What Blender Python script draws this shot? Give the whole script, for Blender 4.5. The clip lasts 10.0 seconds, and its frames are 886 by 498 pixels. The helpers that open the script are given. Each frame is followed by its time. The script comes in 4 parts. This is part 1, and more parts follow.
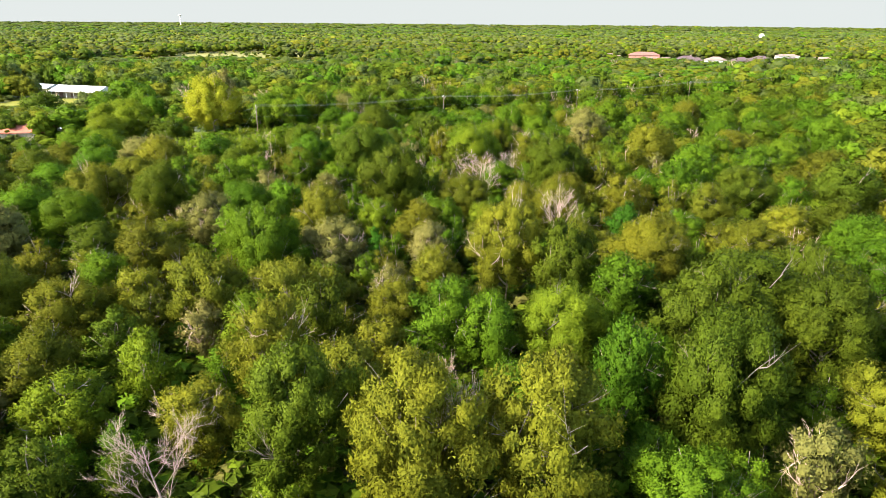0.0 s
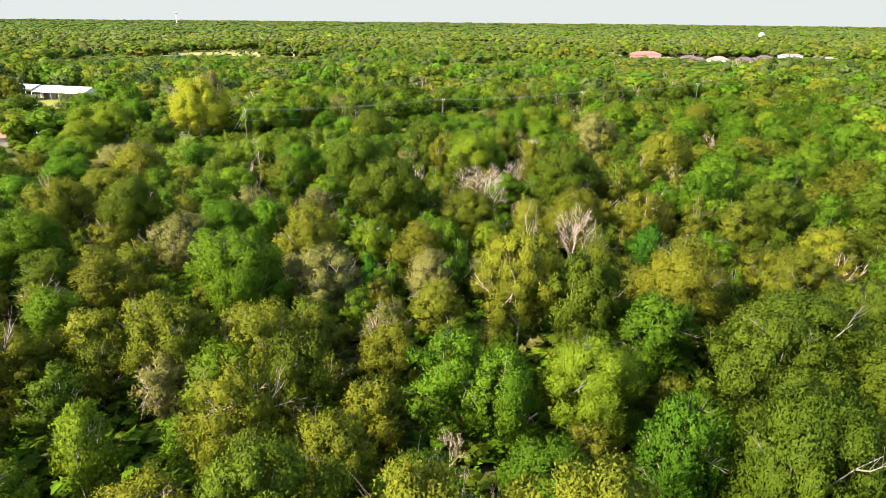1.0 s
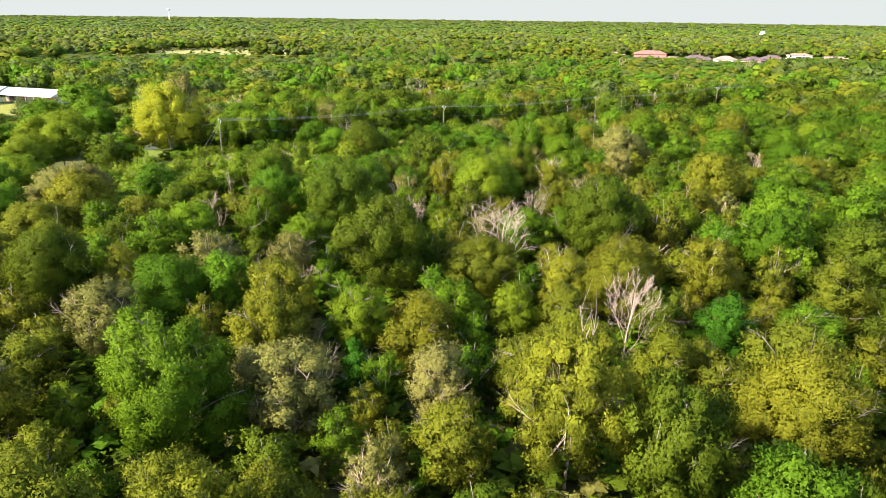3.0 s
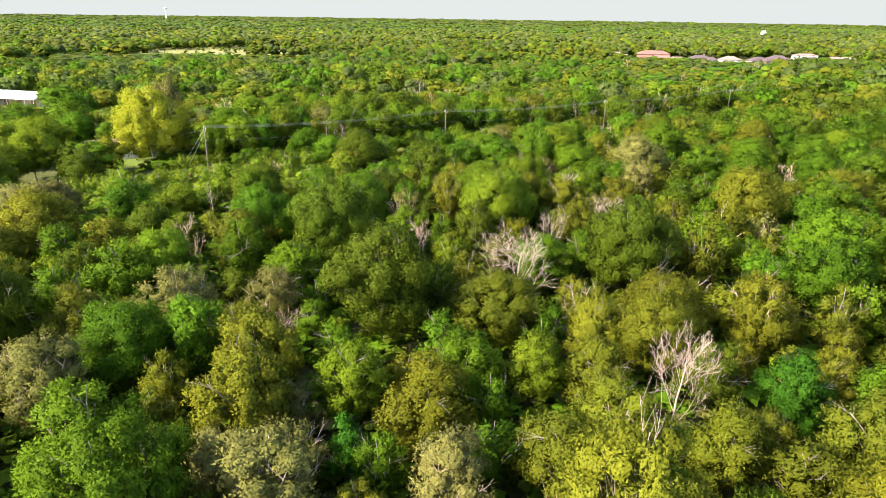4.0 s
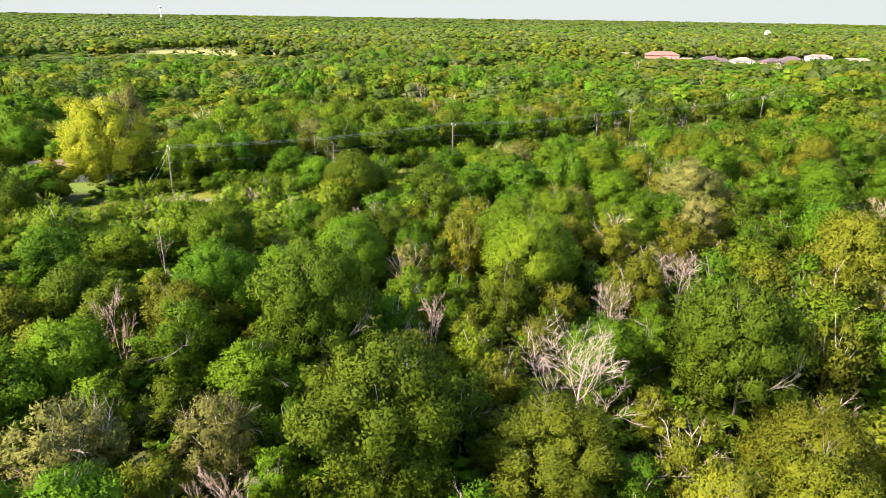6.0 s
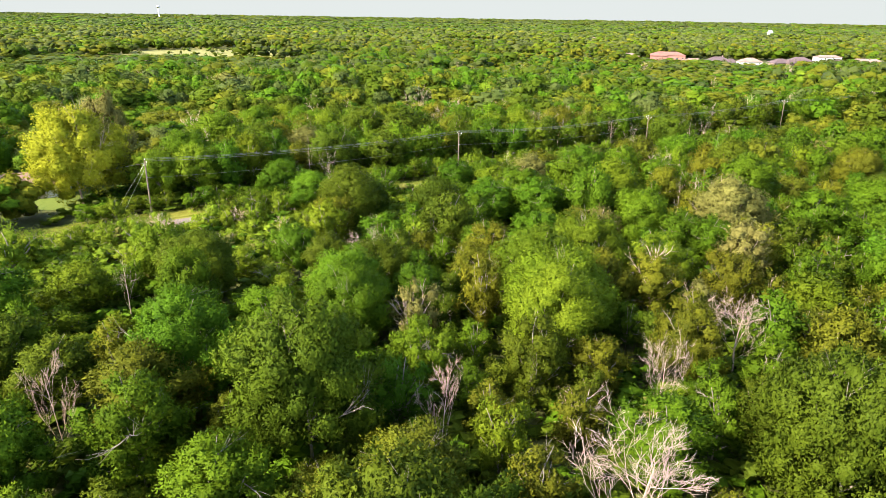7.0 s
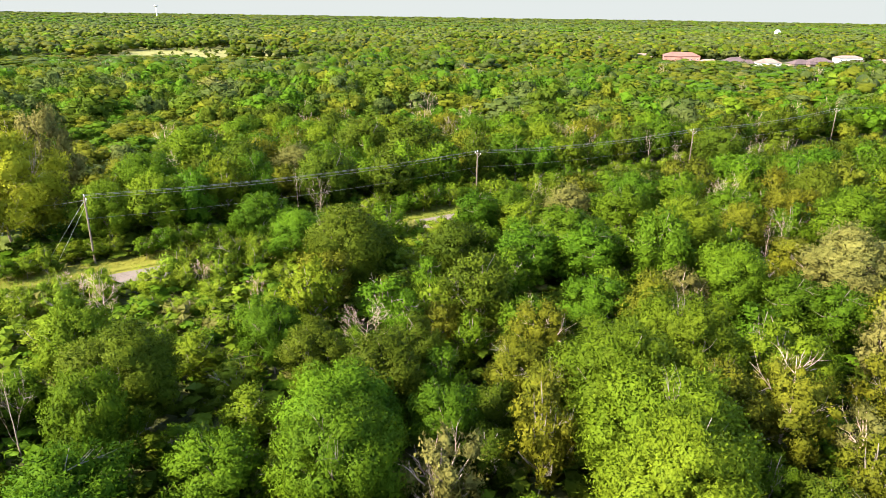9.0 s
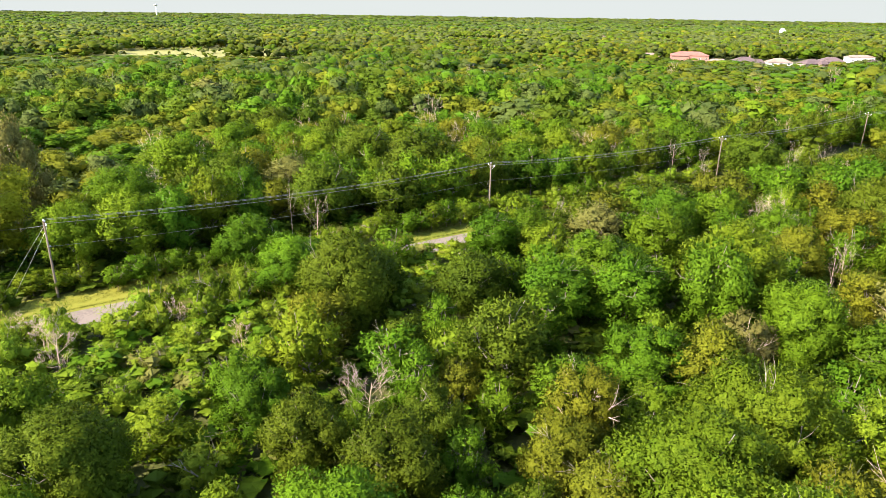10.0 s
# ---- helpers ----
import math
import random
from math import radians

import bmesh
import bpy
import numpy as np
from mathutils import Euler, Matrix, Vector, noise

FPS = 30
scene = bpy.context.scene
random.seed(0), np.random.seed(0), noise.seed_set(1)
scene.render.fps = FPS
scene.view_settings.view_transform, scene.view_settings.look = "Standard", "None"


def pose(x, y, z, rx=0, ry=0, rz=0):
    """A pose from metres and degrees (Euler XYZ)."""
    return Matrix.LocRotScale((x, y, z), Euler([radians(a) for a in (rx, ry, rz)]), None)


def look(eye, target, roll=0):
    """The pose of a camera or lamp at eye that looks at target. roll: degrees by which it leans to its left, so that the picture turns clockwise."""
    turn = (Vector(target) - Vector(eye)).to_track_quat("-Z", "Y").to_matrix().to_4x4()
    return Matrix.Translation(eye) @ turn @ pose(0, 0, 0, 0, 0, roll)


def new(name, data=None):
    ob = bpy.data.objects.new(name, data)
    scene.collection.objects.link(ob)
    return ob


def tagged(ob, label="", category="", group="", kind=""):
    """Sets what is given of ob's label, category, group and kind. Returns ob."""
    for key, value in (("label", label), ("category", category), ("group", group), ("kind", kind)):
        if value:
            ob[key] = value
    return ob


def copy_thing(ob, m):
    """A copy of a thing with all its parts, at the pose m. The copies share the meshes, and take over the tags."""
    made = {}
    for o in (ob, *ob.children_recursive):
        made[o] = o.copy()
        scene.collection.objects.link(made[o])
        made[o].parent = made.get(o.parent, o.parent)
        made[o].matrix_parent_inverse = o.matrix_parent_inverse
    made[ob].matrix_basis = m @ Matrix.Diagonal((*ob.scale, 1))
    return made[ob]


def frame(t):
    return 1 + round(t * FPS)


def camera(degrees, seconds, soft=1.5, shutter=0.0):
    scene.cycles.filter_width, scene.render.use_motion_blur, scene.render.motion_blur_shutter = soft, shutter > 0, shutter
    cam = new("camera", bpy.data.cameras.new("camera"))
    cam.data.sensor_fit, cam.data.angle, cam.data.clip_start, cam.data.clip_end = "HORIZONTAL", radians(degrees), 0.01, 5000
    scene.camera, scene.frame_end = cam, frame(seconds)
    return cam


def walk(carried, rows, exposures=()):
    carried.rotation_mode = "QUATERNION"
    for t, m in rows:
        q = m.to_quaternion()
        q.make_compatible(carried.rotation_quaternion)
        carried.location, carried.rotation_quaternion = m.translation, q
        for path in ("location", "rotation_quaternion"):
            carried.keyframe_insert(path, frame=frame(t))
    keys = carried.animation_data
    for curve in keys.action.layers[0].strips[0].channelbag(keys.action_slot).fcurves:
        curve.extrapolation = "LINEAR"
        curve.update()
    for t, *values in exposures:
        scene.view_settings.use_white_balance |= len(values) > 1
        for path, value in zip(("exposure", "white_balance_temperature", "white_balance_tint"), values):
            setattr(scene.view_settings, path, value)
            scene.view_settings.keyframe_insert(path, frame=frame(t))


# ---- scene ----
cam = camera(67.5, 10.0, soft=0.45)
PATH = [
    (0, 0.895, 1.919, 36.931, 0.081, -19.113, 0.444),
    (0.5, 0.559, 7.932, 37.050, -0.038, -19.184, 0.496),
    (1, 0.196, 14.026, 37.146, -0.153, -19.251, 0.544),
    (1.5, -0.195, 20.211, 37.220, -0.263, -19.311, 0.588),
    (2, -0.612, 26.494, 37.272, -0.367, -19.366, 0.629),
    (2.5, -1.055, 32.880, 37.304, -0.466, -19.414, 0.667),
    (4, -2.534, 52.669, 37.286, -0.725, -19.519, 0.757),
    (4.5, -3.076, 59.463, 37.246, -0.797, -19.542, 0.780),
    (5, -3.640, 66.342, 37.191, -0.861, -19.559, 0.799),
    (5.5, -4.226, 73.296, 37.121, -0.917, -19.571, 0.814),
    (7, -6.116, 94.441, 36.835, -1.031, -19.594, 0.839),
    (7.5, -6.787, 101.516, 36.718, -1.049, -19.602, 0.841),
    (8, -7.477, 108.563, 36.591, -1.057, -19.612, 0.838),
    (8.5, -8.186, 115.553, 36.456, -1.055, -19.627, 0.832),
    (9, -8.914, 122.456, 36.314, -1.041, -19.650, 0.822),
    (9.5, -9.660, 129.235, 36.165, -1.016, -19.683, 0.809),
    (10, -10.423, 135.855, 36.011, -0.979, -19.728, 0.792),
]
walk(cam, [(t, pose(x, y, z, 90 + pitch, 0, yaw) @ pose(0, 0, 0, 0, 0, roll)) for t, x, y, z, yaw, pitch, roll in PATH])

# ---- light ----
SUN_FROM = Vector((-0.76, -0.44, 0.70)).normalized()
world = bpy.data.worlds.new("world")
scene.world = world
world.use_nodes = True
sky = world.node_tree.nodes.new("ShaderNodeTexSky")
sky.sky_type = "NISHITA"
sky.sun_disc = False
sky.sun_elevation = math.asin(SUN_FROM.z)
sky.sun_rotation = math.atan2(SUN_FROM.x, SUN_FROM.y)
sky.air_density, sky.dust_density, sky.ozone_density = 1.0, 1.5, 1.0
background = world.node_tree.nodes["Background"]
background.inputs[1].default_value = 0.15
world.node_tree.links.new(sky.outputs[0], background.inputs[0])
sun = new("sun", bpy.data.lights.new("sun", "SUN"))
sun.data.energy, sun.data.angle, sun.data.color = 4.0, radians(0.6), (1.0, 0.89, 0.70)
sun.matrix_world = look((0, 0, 0), -SUN_FROM)
scene.view_settings.exposure = 2.14

# pale hazy sky low over the horizon
HAZE = bpy.data.materials.new("hazy_sky")
HAZE.use_nodes = True
HAZE.node_tree.nodes.clear()
glow = HAZE.node_tree.nodes.new("ShaderNodeEmission")
glow.inputs[0].default_value, glow.inputs[1].default_value = (0.94, 1.0, 0.985, 1), 0.19
out = HAZE.node_tree.nodes.new("ShaderNodeOutputMaterial")
HAZE.node_tree.links.new(glow.outputs[0], out.inputs[0])
arc = [radians(a) for a in range(-60, 61, 5)]
me = bpy.data.meshes.new("backdrop")
me.from_pydata([(4820 * math.sin(a), 130 + 4820 * math.cos(a), z) for z in (-60, 700) for a in arc], [], [(i, i + 1, i + 1 + len(arc), i + len(arc)) for i in range(len(arc) - 1)])
me.materials.append(HAZE)
tagged(new("backdrop", me), "pale hazy sky above the horizon", "sky", kind="structure")

# ---- materials ----


def shader(name):
    m = bpy.data.materials.new(name)
    m.use_nodes = True
    nt = m.node_tree
    return m, nt, nt.nodes["Principled BSDF"]


def node(nt, kind, **values):
    n = nt.nodes.new(kind)
    for key, value in values.items():
        n.inputs[key].default_value = value
    return n


def ramp(nt, fac, stops):
    n = nt.nodes.new("ShaderNodeValToRGB")
    while len(n.color_ramp.elements) < len(stops):
        n.color_ramp.elements.new(0.5)
    for e, (p, c) in zip(n.color_ramp.elements, stops):
        e.position, e.color = p, (*c, 1)
    nt.links.new(fac, n.inputs[0])
    return n.outputs[0]


def place_noise(nt, scale, detail=3.0, rough=0.55):
    g = nt.nodes.new("ShaderNodeNewGeometry")
    n = node(nt, "ShaderNodeTexNoise", Scale=scale, Detail=detail, Roughness=rough)
    nt.links.new(g.outputs["Position"], n.inputs["Vector"])
    return n.outputs[0]


def leaf_material(name, dark, light, translucent=0.33, spread=0.15, hue=0.011):
    """Foliage: colour drifts from tree to tree, over a few metres, and from leaf to leaf."""
    m, nt, bsdf = shader(name)
    g = nt.nodes.new("ShaderNodeNewGeometry")
    o = nt.nodes.new("ShaderNodeObjectInfo")
    wide = place_noise(nt, 0.11, 2.0)
    fine = place_noise(nt, 1.3, 3.0)
    mid = nt.nodes.new("ShaderNodeMath")
    mid.operation = "MULTIPLY_ADD"
    mid.inputs[1].default_value = 0.55
    nt.links.new(wide, mid.inputs[0])
    half = nt.nodes.new("ShaderNodeMath")
    half.operation = "MULTIPLY"
    half.inputs[1].default_value = 0.45
    nt.links.new(fine, half.inputs[0])
    nt.links.new(half.outputs[0], mid.inputs[2])
    col = ramp(nt, mid.outputs[0], [(0.36, dark), (0.64, light)])
    hsv = node(nt, "ShaderNodeHueSaturation")
    nt.links.new(col, hsv.inputs["Color"])
    for source, socket, low, high in ((o.outputs["Random"], "Hue", 0.485 - hue, 0.485 + hue), (g.outputs["Random Per Island"], "Value", 1 - spread, 1 + spread)):
        r = nt.nodes.new("ShaderNodeMapRange")
        r.inputs[3].default_value, r.inputs[4].default_value = low, high
        nt.links.new(source, r.inputs[0])
        nt.links.new(r.outputs[0], hsv.inputs[socket])
    # each tree a little darker or lighter than its neighbours
    times = nt.nodes.new("ShaderNodeMath")
    times.operation = "MULTIPLY"
    times.inputs[1].default_value = 7.13
    nt.links.new(o.outputs["Random"], times.inputs[0])
    part_of = nt.nodes.new("ShaderNodeMath")
    part_of.operation = "FRACT"
    nt.links.new(times.outputs[0], part_of.inputs[0])
    own = nt.nodes.new("ShaderNodeMapRange")
    own.inputs[3].default_value, own.inputs[4].default_value = 0.80, 1.16
    nt.links.new(part_of.outputs[0], own.inputs[0])
    tree = node(nt, "ShaderNodeHueSaturation")
    nt.links.new(hsv.outputs[0], tree.inputs["Color"])
    tree.inputs["Saturation"].default_value = 1.015
    nt.links.new(own.outputs[0], tree.inputs["Value"])
    hsv = tree
    nt.links.new(hsv.outputs[0], bsdf.inputs["Base Color"])
    bsdf.inputs["Roughness"].default_value = 0.55
    bsdf.inputs["Specular IOR Level"].default_value = 0.03
    tr = nt.nodes.new("ShaderNodeBsdfTranslucent")
    nt.links.new(hsv.outputs[0], tr.inputs[0])
    mix = nt.nodes.new("ShaderNodeMixShader")
    mix.inputs[0].default_value = translucent
    nt.links.new(bsdf.outputs[0], mix.inputs[1])
    nt.links.new(tr.outputs[0], mix.inputs[2])
    nt.links.new(mix.outputs[0], nt.nodes["Material Output"].inputs[0])
    return m


def grained(name, dark, light, scale, rough=0.85, bump=0.3, metal=0.0, wide=None):
    """A plain surface with grain, broad stains and a little relief."""
    m, nt, bsdf = shader(name)
    fine = place_noise(nt, scale, 5.0, 0.65)
    broad = place_noise(nt, wide or scale * 0.13, 3.0)
    add = nt.nodes.new("ShaderNodeMath")
    add.operation = "ADD"
    nt.links.new(fine, add.inputs[0])
    nt.links.new(broad, add.inputs[1])
    nt.links.new(ramp(nt, add.outputs[0], [(0.7, dark), (1.0, light)]), bsdf.inputs["Base Color"])
    bsdf.inputs["Roughness"].default_value = rough
    bsdf.inputs["Metallic"].default_value = metal
    bsdf.inputs["Specular IOR Level"].default_value = 0.5 if rough < 0.8 else 0.12
    b = node(nt, "ShaderNodeBump", Strength=bump, Distance=0.05)
    nt.links.new(fine, b.inputs["Height"])
    nt.links.new(b.outputs[0], bsdf.inputs["Normal"])
    return m


LEAF = {
    "dark": leaf_material("leaf_dark", (0.037, 0.066, 0.006), (0.076, 0.116, 0.010)),
    "green": leaf_material("leaf_green", (0.040, 0.096, 0.007), (0.079, 0.158, 0.010)),
    "olive": leaf_material("leaf_olive", (0.072, 0.092, 0.010), (0.132, 0.152, 0.013)),
    "bright": leaf_material("leaf_bright", (0.066, 0.118, 0.008), (0.118, 0.178, 0.013)),
    "emerald": leaf_material("leaf_emerald", (0.026, 0.090, 0.008), (0.046, 0.150, 0.012)),
    "yellow": leaf_material("leaf_yellow", (0.150, 0.172, 0.012), (0.240, 0.256, 0.020)),
    "tan": leaf_material("leaf_tan", (0.098, 0.106, 0.026), (0.170, 0.172, 0.046)),
    # duller green for the farther woods, with distance haze put into its colour
    "grey": leaf_material("leaf_hazed", (0.046, 0.070, 0.016), (0.088, 0.118, 0.030)),
    "scrub": leaf_material("leaf_scrub", (0.078, 0.135, 0.010), (0.150, 0.225, 0.019)),
}
BARK = grained("bark", (0.09, 0.072, 0.056), (0.21, 0.175, 0.145), 6.0, bump=0.6)
DEADWOOD = grained("bleached_wood", (0.22, 0.155, 0.12), (0.38, 0.285, 0.23), 5.0, bump=0.5)
PINKWOOD = grained("dry_twigs", (0.24, 0.15, 0.11), (0.42, 0.30, 0.24), 5.0, bump=0.5)
EARTH = grained("forest_floor", (0.026, 0.033, 0.010), (0.064, 0.070, 0.020), 1.6, bump=1.0, wide=0.3)

# ---- mesh helpers ----
rng = np.random.default_rng(7)


def tri_mesh(name, verts, faces, mats, slots=None, smooth=False, normals=None):
    """A triangle mesh from arrays, if need be with normals of its own (leaves that turn outwards with their clump)."""
    verts, faces = np.asarray(verts, np.float32), np.asarray(faces, np.int32)
    me = bpy.data.meshes.new(name)
    me.vertices.add(len(verts))
    me.vertices.foreach_set("co", verts.ravel())
    me.loops.add(faces.size)
    me.loops.foreach_set("vertex_index", faces.ravel())
    me.polygons.add(len(faces))
    me.polygons.foreach_set("loop_start", np.arange(0, faces.size, 3, dtype=np.int32))
    me.polygons.foreach_set("loop_total", np.full(len(faces), 3, np.int32))
    if slots is not None:
        me.polygons.foreach_set("material_index", np.asarray(slots, np.int32))
    me.polygons.foreach_set("use_smooth", np.full(len(faces), smooth))
    for m in mats:
        me.materials.append(m)
    me.update(calc_edges=True)
    if normals is not None:
        me.attributes.new("custom_normal", "FLOAT_VECTOR", "POINT").data.foreach_set("vector", np.asarray(normals, np.float32).ravel())
    return me


def unit(v):
    return v / np.maximum(np.linalg.norm(v, axis=-1, keepdims=True), 1e-9)


def ico(sub):
    bm = bmesh.new()
    bmesh.ops.create_icosphere(bm, subdivisions=sub, radius=1)
    v = np.array([x.co[:] for x in bm.verts])
    f = np.array([[x.index for x in y.verts] for y in bm.faces])
    bm.free()
    return v, f


ICO = {k: ico(k) for k in (1, 2, 3, 4)}


def join(parts):
    """One set of arrays from several: verts, faces and, where all have them, normals."""
    fs, n = [], 0
    for p in parts:
        fs.append(p[1] + n)
        n += len(p[0])
    out = [np.concatenate([p[0] for p in parts]), np.concatenate(fs)]
    if all(len(p) > 2 for p in parts):
        out.append(np.concatenate([p[2] for p in parts]))
    return tuple(out)


def outward(t, n):
    """Loose triangles t, each wound to face its normal n: verts, faces, normals."""
    back = (np.cross(t[:, 1] - t[:, 0], t[:, 2] - t[:, 0]) * n).sum(1) < 0
    t = np.where(back[:, None, None], t[:, ::-1], t)
    return t.reshape(-1, 3), np.arange(len(t) * 3).reshape(-1, 3), np.repeat(n, 3, 0)


def crown_lobes(g, radius, height, low, count, flat=1.0, reach=(0.5, 0.86), sizes=(0.17, 0.40)):
    """Lobes of a crown: rounded clumps over an uneven dome from low to height."""
    lobes = []
    mid, half = low + (height - low) * 0.45, (height - low) * 0.55
    turn, squeeze = g.uniform(0, 6.28), g.uniform(0.8, 1.0)
    for i in range(count):
        u = (i + 0.5) / count
        up = 1 - 1.75 * u
        a = i * 2.39996 + g.uniform(-0.5, 0.5)
        out = math.sqrt(max(0.0, 1 - up * up)) * g.uniform(*reach) * (1 if math.cos(a - turn) > 0 else squeeze)
        size = radius * g.uniform(*sizes)
        z = mid + half * up * g.uniform(0.62, 0.88)
        lobes.append((out * radius * math.cos(a), out * radius * math.sin(a), z, size, size * flat * g.uniform(0.75, 1.05)))
    lobes.append((0, 0, mid, radius * 0.52, half * 0.55))
    return np.array(lobes)


def leaves(g, lobes, count, size, tuft=6, spiky=0.5, reach=(0.86, 1.08), inner=0.72, wide=0.36):
    """Leaf sprays in tufts on the outside of the lobes."""
    tufts = count // tuft
    n = tufts * 4
    pick = g.choice(len(lobes), n, p=lobes[:, 3] ** 2 / (lobes[:, 3] ** 2).sum())
    c, r, rz = lobes[pick, :3], lobes[pick, 3], lobes[pick, 4]
    heart = lobes[:, :3].mean(0)
    d = unit(g.normal(size=(n, 3)) + unit(c - heart) * 0.6 + np.array([0, 0, 0.35]))
    p = c + d * np.stack([r, r, rz], 1) * g.uniform(*reach, n)[:, None]
    inside = np.zeros(n, bool)
    for lx, ly, lz, lr, lrz in lobes:
        q = ((p - (lx, ly, lz)) / (lr, lr, lrz)) ** 2
        inside |= q.sum(1) < inner * reach[0] ** 2
    keep = np.flatnonzero(~inside)[:tufts]
    p, d = p[keep], d[keep]
    way = unit(d * (1 - spiky) + np.array([0, 0, spiky * 1.1]) + g.normal(size=p.shape) * 0.35)
    m = len(p)
    out = unit(d * 0.65 + unit(p - heart) * 0.65 + g.normal(size=p.shape) * 0.14)
    p = np.repeat(p, tuft, 0) + np.repeat(way, tuft, 0) * g.uniform(-0.2, 2.1, m * tuft)[:, None] * size + g.normal(size=(m * tuft, 3)) * size * 0.55
    along = unit(np.repeat(way, tuft, 0) * 0.7 + g.normal(size=p.shape) * 0.75)
    face = unit(np.repeat(d, tuft, 0) * 0.9 + np.array([0, 0, 0.5]) + g.normal(size=p.shape) * 0.5)
    side = unit(np.cross(along, face))
    s = size * g.uniform(0.6, 1.3, len(p))[:, None]
    t = np.stack([p - side * s * wide, p + side * s * wide, p + along * s * 1.15], 1)
    return outward(t, unit(np.repeat(out, tuft, 0) + g.normal(size=p.shape) * 0.18))


def hulls(g, lobes, spray, shrink=0.8, ragged=0.5):
    """The dense inside of each lobe: a shell of loose, tilted leaf sprays of about that size."""
    out, ns = [], []
    heart = lobes[:, :3].mean(0)
    for x, y, z, r, rz in lobes:
        sub = next((k for k in (1, 2, 3) if 1.05 * r / 2 ** (k - 1) < spray * 1.4), 4)
        v0, f0 = ICO[sub]
        t = v0[f0]
        c = unit(t.mean(1, keepdims=True))
        tilt = g.normal(size=c.shape) * ragged
        e = (t - c) * g.uniform(1.0, 1.1 + ragged, c.shape[:2] + (1,))
        e = e + c * (e * tilt).sum(2, keepdims=True)
        t = (c * g.uniform(0.78, 1.1, c.shape[:2] + (1,)) + e) * shrink * (r, r, rz) + (x, y, z)
        p = t.mean(1)
        buried = c[:, 0, 2] < -0.55
        for lx, ly, lz, lr, lrz in lobes:
            if (lx, ly, lz) != (x, y, z):
                buried |= (((p - (lx, ly, lz)) / (lr, lr, lrz)) ** 2).sum(1) < 0.42
        out.append(t[~buried])
        ns.append(unit(c[~buried, 0] * 0.65 + unit(p[~buried] - heart) * 0.65 + g.normal(size=p[~buried].shape) * 0.2))
    return outward(np.concatenate(out), np.concatenate(ns))


def tube(points, radii, sides=5):
    """A tapered limb along points."""
    points = np.array(points, float)
    vs = []
    for i, (p, r) in enumerate(zip(points, radii)):
        d = unit(points[min(i + 1, len(points) - 1)] - points[max(i - 1, 0)])
        a = unit(np.cross(d, (0.31, 0.95, 0.1)))
        b = np.cross(d, a)
        for k in range(sides):
            t = 2 * math.pi * k / sides
            vs.append(p + r * (a * math.cos(t) + b * math.sin(t)))
    fs = []
    for i in range(len(points) - 1):
        for k in range(sides):
            a, b = i * sides + k, i * sides + (k + 1) % sides
            fs += [(a, b, b + sides), (a, b + sides, a + sides)]
    last = (len(points) - 1) * sides
    fs += [(last, last + k, last + k + 1) for k in range(1, sides - 1)]
    return np.array(vs), np.array(fs)


def limb(g, start, way, length, radius, bend=0.25, steps=4, sides=5, lift=0.1):
    pts, rad = [np.array(start, float)], [radius]
    way = unit(np.array(way, float))
    for i in range(steps):
        way = unit(way + g.normal(size=3) * bend + (0, 0, lift))
        pts.append(pts[-1] + way * length / steps)
        rad.append(radius * (1 - 0.8 * (i + 1) / steps))
    return pts, rad


def branching(g, start, way, length, radius, depth, kids, twigs, sides=5, spread=0.7, fine=0.011):
    """A limb that sweeps upwards with forks, down to thin twigs; returns a list of tubes."""
    pts, rad = limb(g, start, way, length, radius, 0.12, 4 if depth > 1 else 3 if depth else 2, lift=0.07)
    out = [tube(pts, rad, sides if depth > 1 else 3)]
    if depth == 0:
        return out
    count = kids if depth > 1 else twigs
    for i in range(count):
        k = (0.22 + 0.78 * (i + g.uniform(0.1, 0.9)) / count) * (len(pts) - 1)
        j = min(int(k), len(pts) - 2)
        at = pts[j] + (pts[j + 1] - pts[j]) * (k - j)
        ahead = unit(pts[j + 1] - pts[j])
        d = unit(ahead + unit(np.cross(ahead, g.normal(size=3))) * spread * g.uniform(0.6, 1.2) + np.array([0, 0, 0.1]))
        out += branching(g, at, d, length * g.uniform(0.4, 0.62), max(rad[j] * 0.55, fine), depth - 1, kids, twigs, sides, spread, fine)
    return out


def part(name, mesh, parent, label=""):
    ob = new(name, mesh)
    ob.parent = parent
    if label:
        ob["label"] = label
    return ob


def thing(name, label, category, group=""):
    return tagged(new(name), label, category, group)


